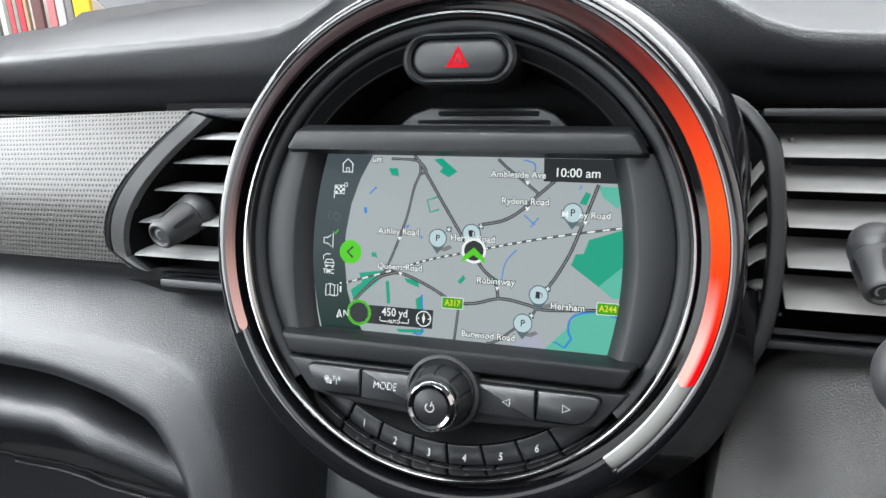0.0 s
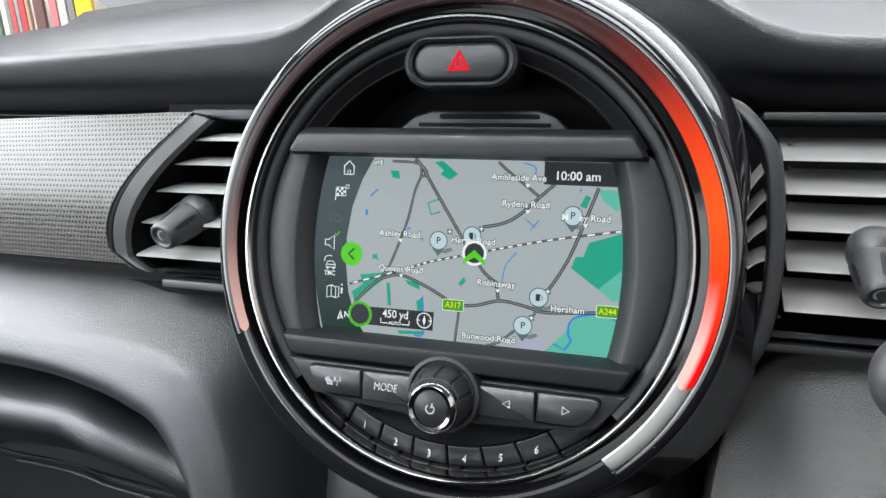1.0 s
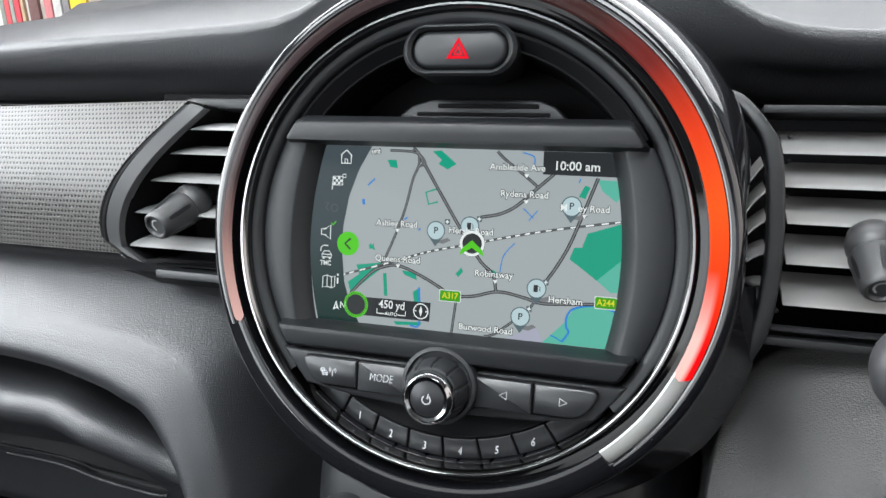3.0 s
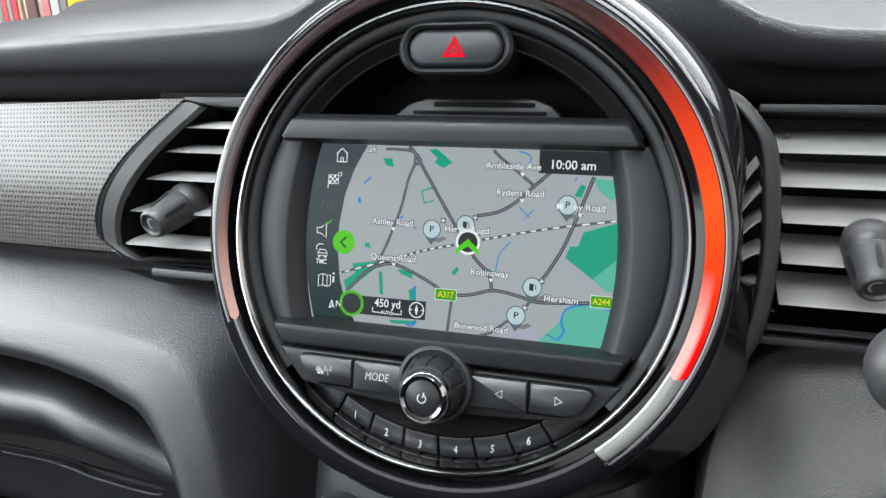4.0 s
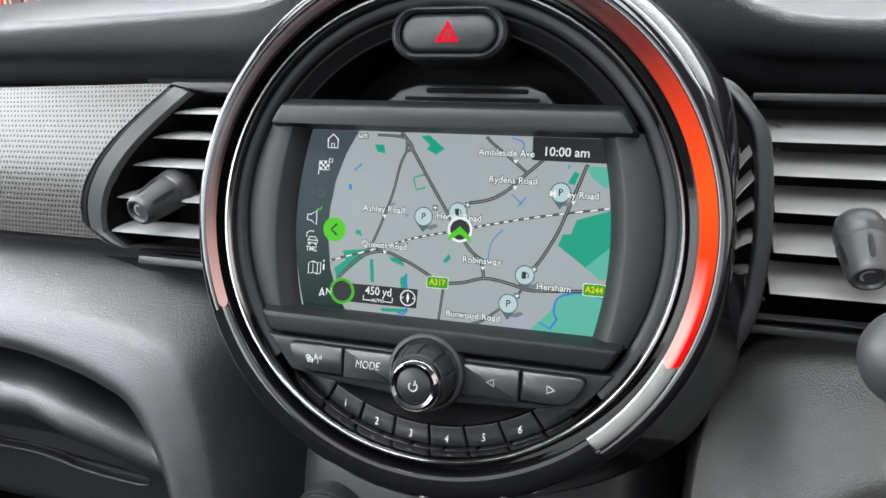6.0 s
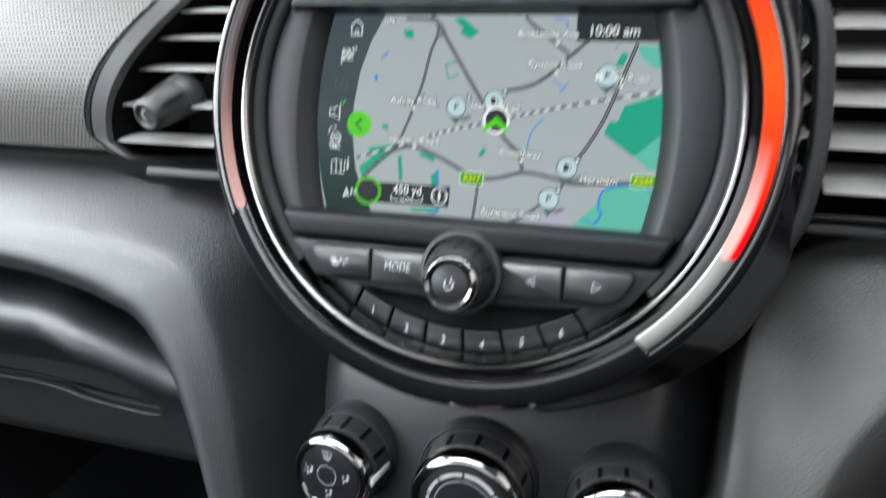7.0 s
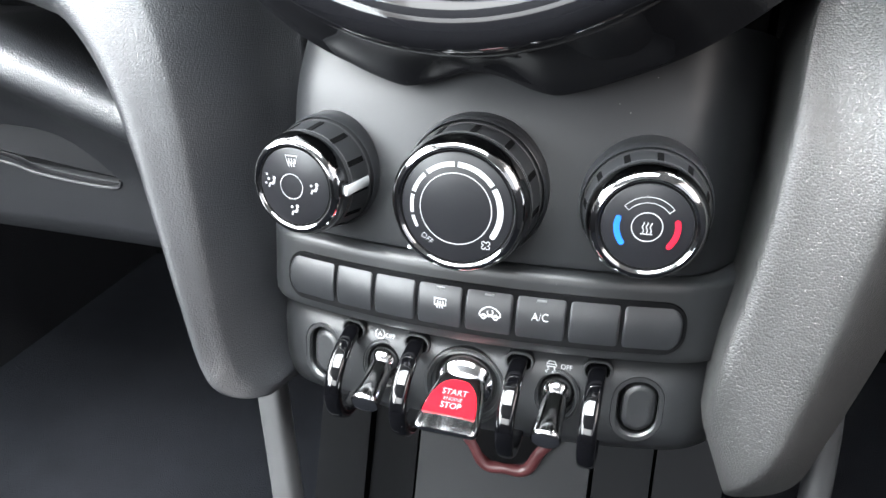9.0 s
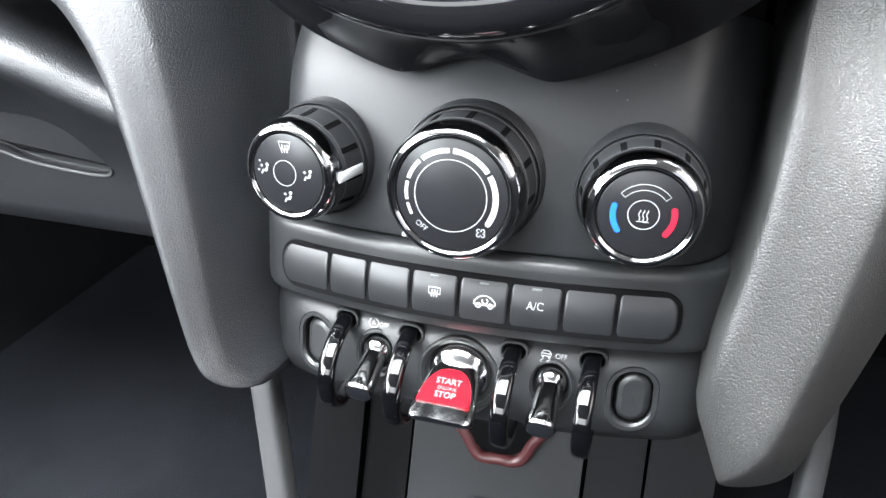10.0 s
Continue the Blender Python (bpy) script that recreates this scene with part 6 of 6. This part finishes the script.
def start_switch():
    """The wide start switch: a chrome paddle with a red lacquered top."""
    s = part("socket", frame_plate(oval(0, -0.2745, 0.0200, 0.0190), oval(0, -0.2745, 0.0168, 0.0158), 0.0466, 0.058, 0.0014), PANEL, toggles)
    part("dish", lathe([(0.0001, 0.0420), (0.0060, 0.0425), (0.0105, 0.0440), (0.0135, 0.0465), (0.0150, 0.0500), (0.0150, 0.058), (0.0001, 0.058)], 56, cz=-0.2735, closed=False), TOGGLE_CHROME, s)
    part("bowl", lathe([(0.0192, 0.0469), (0.0184, 0.0474), (0.0168, 0.0496), (0.0152, 0.0506), (0.0135, 0.0508), (0.0135, 0.058), (0.0192, 0.058)], 72, cz=-0.2745), PANEL, s)
    up, sd = Vector((0, -0.507, 0.862)), Vector((1, 0, 0))
    ahead = Vector((0, -0.862, -0.507))
    o = Vector((-0.0006, 0.0405, -0.2692))
    secs = []
    for t, w, h in ((-0.012, 0.0080, 0.0080), (-0.004, 0.0100, 0.0100), (0.002, 0.0118, 0.0104), (0.008, 0.0130, 0.0102), (0.015, 0.0140, 0.0098), (0.0205, 0.0146, 0.0090), (0.0235, 0.0144, 0.0076), (0.0255, 0.0136, 0.0054), (0.0264, 0.0120, 0.0030)):
        c = o + ahead * t - up * h / 2
        secs.append([c + sd * w * math.copysign(abs(math.cos(k)) ** 0.42, math.cos(k)) + up * h / 2 * math.copysign(abs(math.sin(k)) ** 0.55, math.sin(k)) for k in (2 * math.pi * i / 36 for i in range(36))])
    p = part("start_switch", loft(secs), TOGGLE_CHROME, toggles, "chrome start switch with a red top")
    pts = [(0.0118 * math.copysign(abs(math.cos(k)) ** 0.75, math.cos(k)), 0.0002 + 0.0185 * (1 - abs(math.sin(k)) ** 1.15)) for k in (math.pi * i / 28 for i in range(29))]
    top = [o + ahead * t + sd * w + up * 0.0009 for w, t in pts]
    low = [o + ahead * t + sd * w * 1.02 - up * 0.0010 for w, t in pts]
    mid = [q - up * 0.0003 + (q - (o + ahead * 0.011)).normalized() * 0.0003 for q in top]
    part("red_cap", loft([low, mid, top]), RED_CAP, p, "red lacquered switch top")

    def lay(bm):
        return warp(bm, lambda v: o + sd * v.x - ahead * v.z + up * (0.0010 - v.y))

    part("lettering", lay(merged(words("START", 0.0031, 0, 0, -0.0072, squeeze=0.95), words("ENGINE", 0.0018, 0, 0, -0.0109, squeeze=1.0, swell=-0.00004), words("STOP", 0.0031, 0, 0, -0.0144, squeeze=0.95))), WHITE, p)


start_switch()
for x in (-0.0778, 0.0778):
    # a dished surround, a crevice with shade painted near-black and a domed plug at the bottom of it
    s = part("blank_plug", warp(frame_plate(rrect(x, -0.2755, 0.0232, 0.0320, 0.0115, 8), rrect(x, -0.2755, 0.0176, 0.0262, 0.0088, 8), 0.0474, 0.062, 0.0024), bowed), PANEL, toggles, "oval blanking plug sunk in the panel")
    part("crevice", warp(prism(rrect(x, -0.2755, 0.0190, 0.0276, 0.0095, 8), 0.0570, 0.062, 0.0002), bowed), VOID, s)
    part("plug", warp(prism(rrect(x + 0.0004, -0.2757, 0.0156, 0.0242, 0.0078, 8), 0.0490, 0.060, 0.0030, True), bowed), PANEL, s)
carve(toggle_face, *[warp(prism(rrect(x, -0.2755, 0.0228, 0.0316, 0.0113, 8), 0.030, 0.070, 0.0001), bowed) for x in (-0.0778, 0.0778)],
      *[warp(prism(rrect(x, -0.2582, 0.0112, 0.0078, 0.0038), 0.030, 0.064, 0.0001), bowed) for x in (-0.0592, -0.0246, 0.0246, 0.0592)],
      *[warp(prism(oval(x, -0.2725, 0.0096, 0.0118), 0.030, 0.058, 0.0001), bowed) for x in (-0.0420, 0.0420)],
      prism(oval(0, -0.2745, 0.0185, 0.0175), 0.030, 0.060, 0.0001))
part("symbol", merged(line(arc(0.0024, 20, 330, 18, -0.0440, -0.2568), 0.0004, front(0.044) - 0.0009), words("A", 0.0022, -0.0440, front(0.044) - 0.0009, -0.2568), words("OFF", 0.0024, -0.0384, front(0.0384) - 0.0009, -0.2570, squeeze=0.85)), GREY_PRINT, toggles)
part("symbol", merged(*small_car(0.0390, -0.2572, 0.0007, 0.0005, front(0.039) - 0.0009), line([(0.0372 + 0.0008 * math.sin(i * 1.6), -0.2592 - 0.0005 * i) for i in range(5)], 0.0004, front(0.039) - 0.0009), line([(0.0402 + 0.0008 * math.sin(i * 1.6), -0.2592 - 0.0005 * i) for i in range(5)], 0.0004, front(0.039) - 0.0009), words("OFF", 0.0026, 0.0456, front(0.0456) - 0.0009, -0.2580, squeeze=0.85)), WHITE, toggles)

# ---- lower console ----
console = thing("centre_console", "dark centre console below the switches", "console")
part("front_panel", loft([[(-0.0545, y, z), (0.0545, y, z), (0.0545, y + 0.12, z - 0.01), (-0.0545, y + 0.12, z - 0.01)] for y, z in ((0.160, -0.300), (0.155, -0.360), (0.146, -0.420), (0.13, -0.50))]), MATTE, console)
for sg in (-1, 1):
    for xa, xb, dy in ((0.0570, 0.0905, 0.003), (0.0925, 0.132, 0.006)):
        # left panels take the darker copy: shade under the dash is painted in
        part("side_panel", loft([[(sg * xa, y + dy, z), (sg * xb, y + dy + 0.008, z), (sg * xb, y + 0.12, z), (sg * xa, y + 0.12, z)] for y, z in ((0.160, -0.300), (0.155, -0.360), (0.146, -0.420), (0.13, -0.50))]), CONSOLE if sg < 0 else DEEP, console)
rim = [(0.0018 + (0.0275 + 0.0016 * math.cos(7 * k + 1.2)) * math.cos(k), 0.1505, -0.3395 + (0.0355 + 0.0016 * math.cos(7 * k + 1.2)) * math.sin(k)) for k in (2 * math.pi * i / 60 for i in range(90))]
# flat near-black disc in place of the cup's shaded hollow
cup = part("cup_holder", disc(0.026, 0.149, 0.16, 0.0018, -0.344, bev=0.001), VOID, console)
part("glowing_rim", tube(rim, 0.0038, 12, True), RED_GLOW, cup, "cup holder rim lit red")
port = part("socket_plate", box((0.006, 0.1425, -0.4160), (0.034, 0.006, 0.030), 0.001), MATTE, console)
part("opening", box((0.006, 0.1395, -0.4130), (0.016, 0.004, 0.006), 0.0006), VOID, port)
side_rail = thing("console_rail", "brushed grey grab rail beside the centre console", "grab rail")
part("bar", sweep(curve([(-0.1295, 0.092, -0.303), (-0.1225, 0.090, -0.340), (-0.1135, 0.088, -0.390), (-0.104, 0.086, -0.45), (-0.096, 0.08, -0.52)], 5), 0.0080, 0.008, square=0.6), RAIL, side_rail)
far_rail = thing("console_rail", "dark grey grab rail on the driver's side of the console", "grab rail")
part("bar", sweep(curve([(0.164, 0.108, -0.262), (0.166, 0.106, -0.300), (0.164, 0.100, -0.350), (0.158, 0.09, -0.42)], 5), 0.0066, 0.008, square=0.7), MATTE_GREY, far_rail)

# ---- steering column stalk ----
stalk = thing("column_stalk", "dark grey steering column stalk end", "control stalk")
part("tip", warp(lathe([(0.0001, -0.012), (0.010, -0.0105), (0.0155, -0.006), (0.0175, 0.0), (0.0165, 0.006), (0.012, 0.010), (0.0001, 0.011)], 40, closed=False), lambda v: Vector((0.182 + v.x, -0.05 + v.y, -0.030 + v.z))), MATTE_GREY, stalk)
part("arm", tube([(0.190, -0.045, -0.031), (0.26, -0.03, -0.036), (0.36, 0.0, -0.040)], 0.009, 14), MATTE_GREY, stalk)
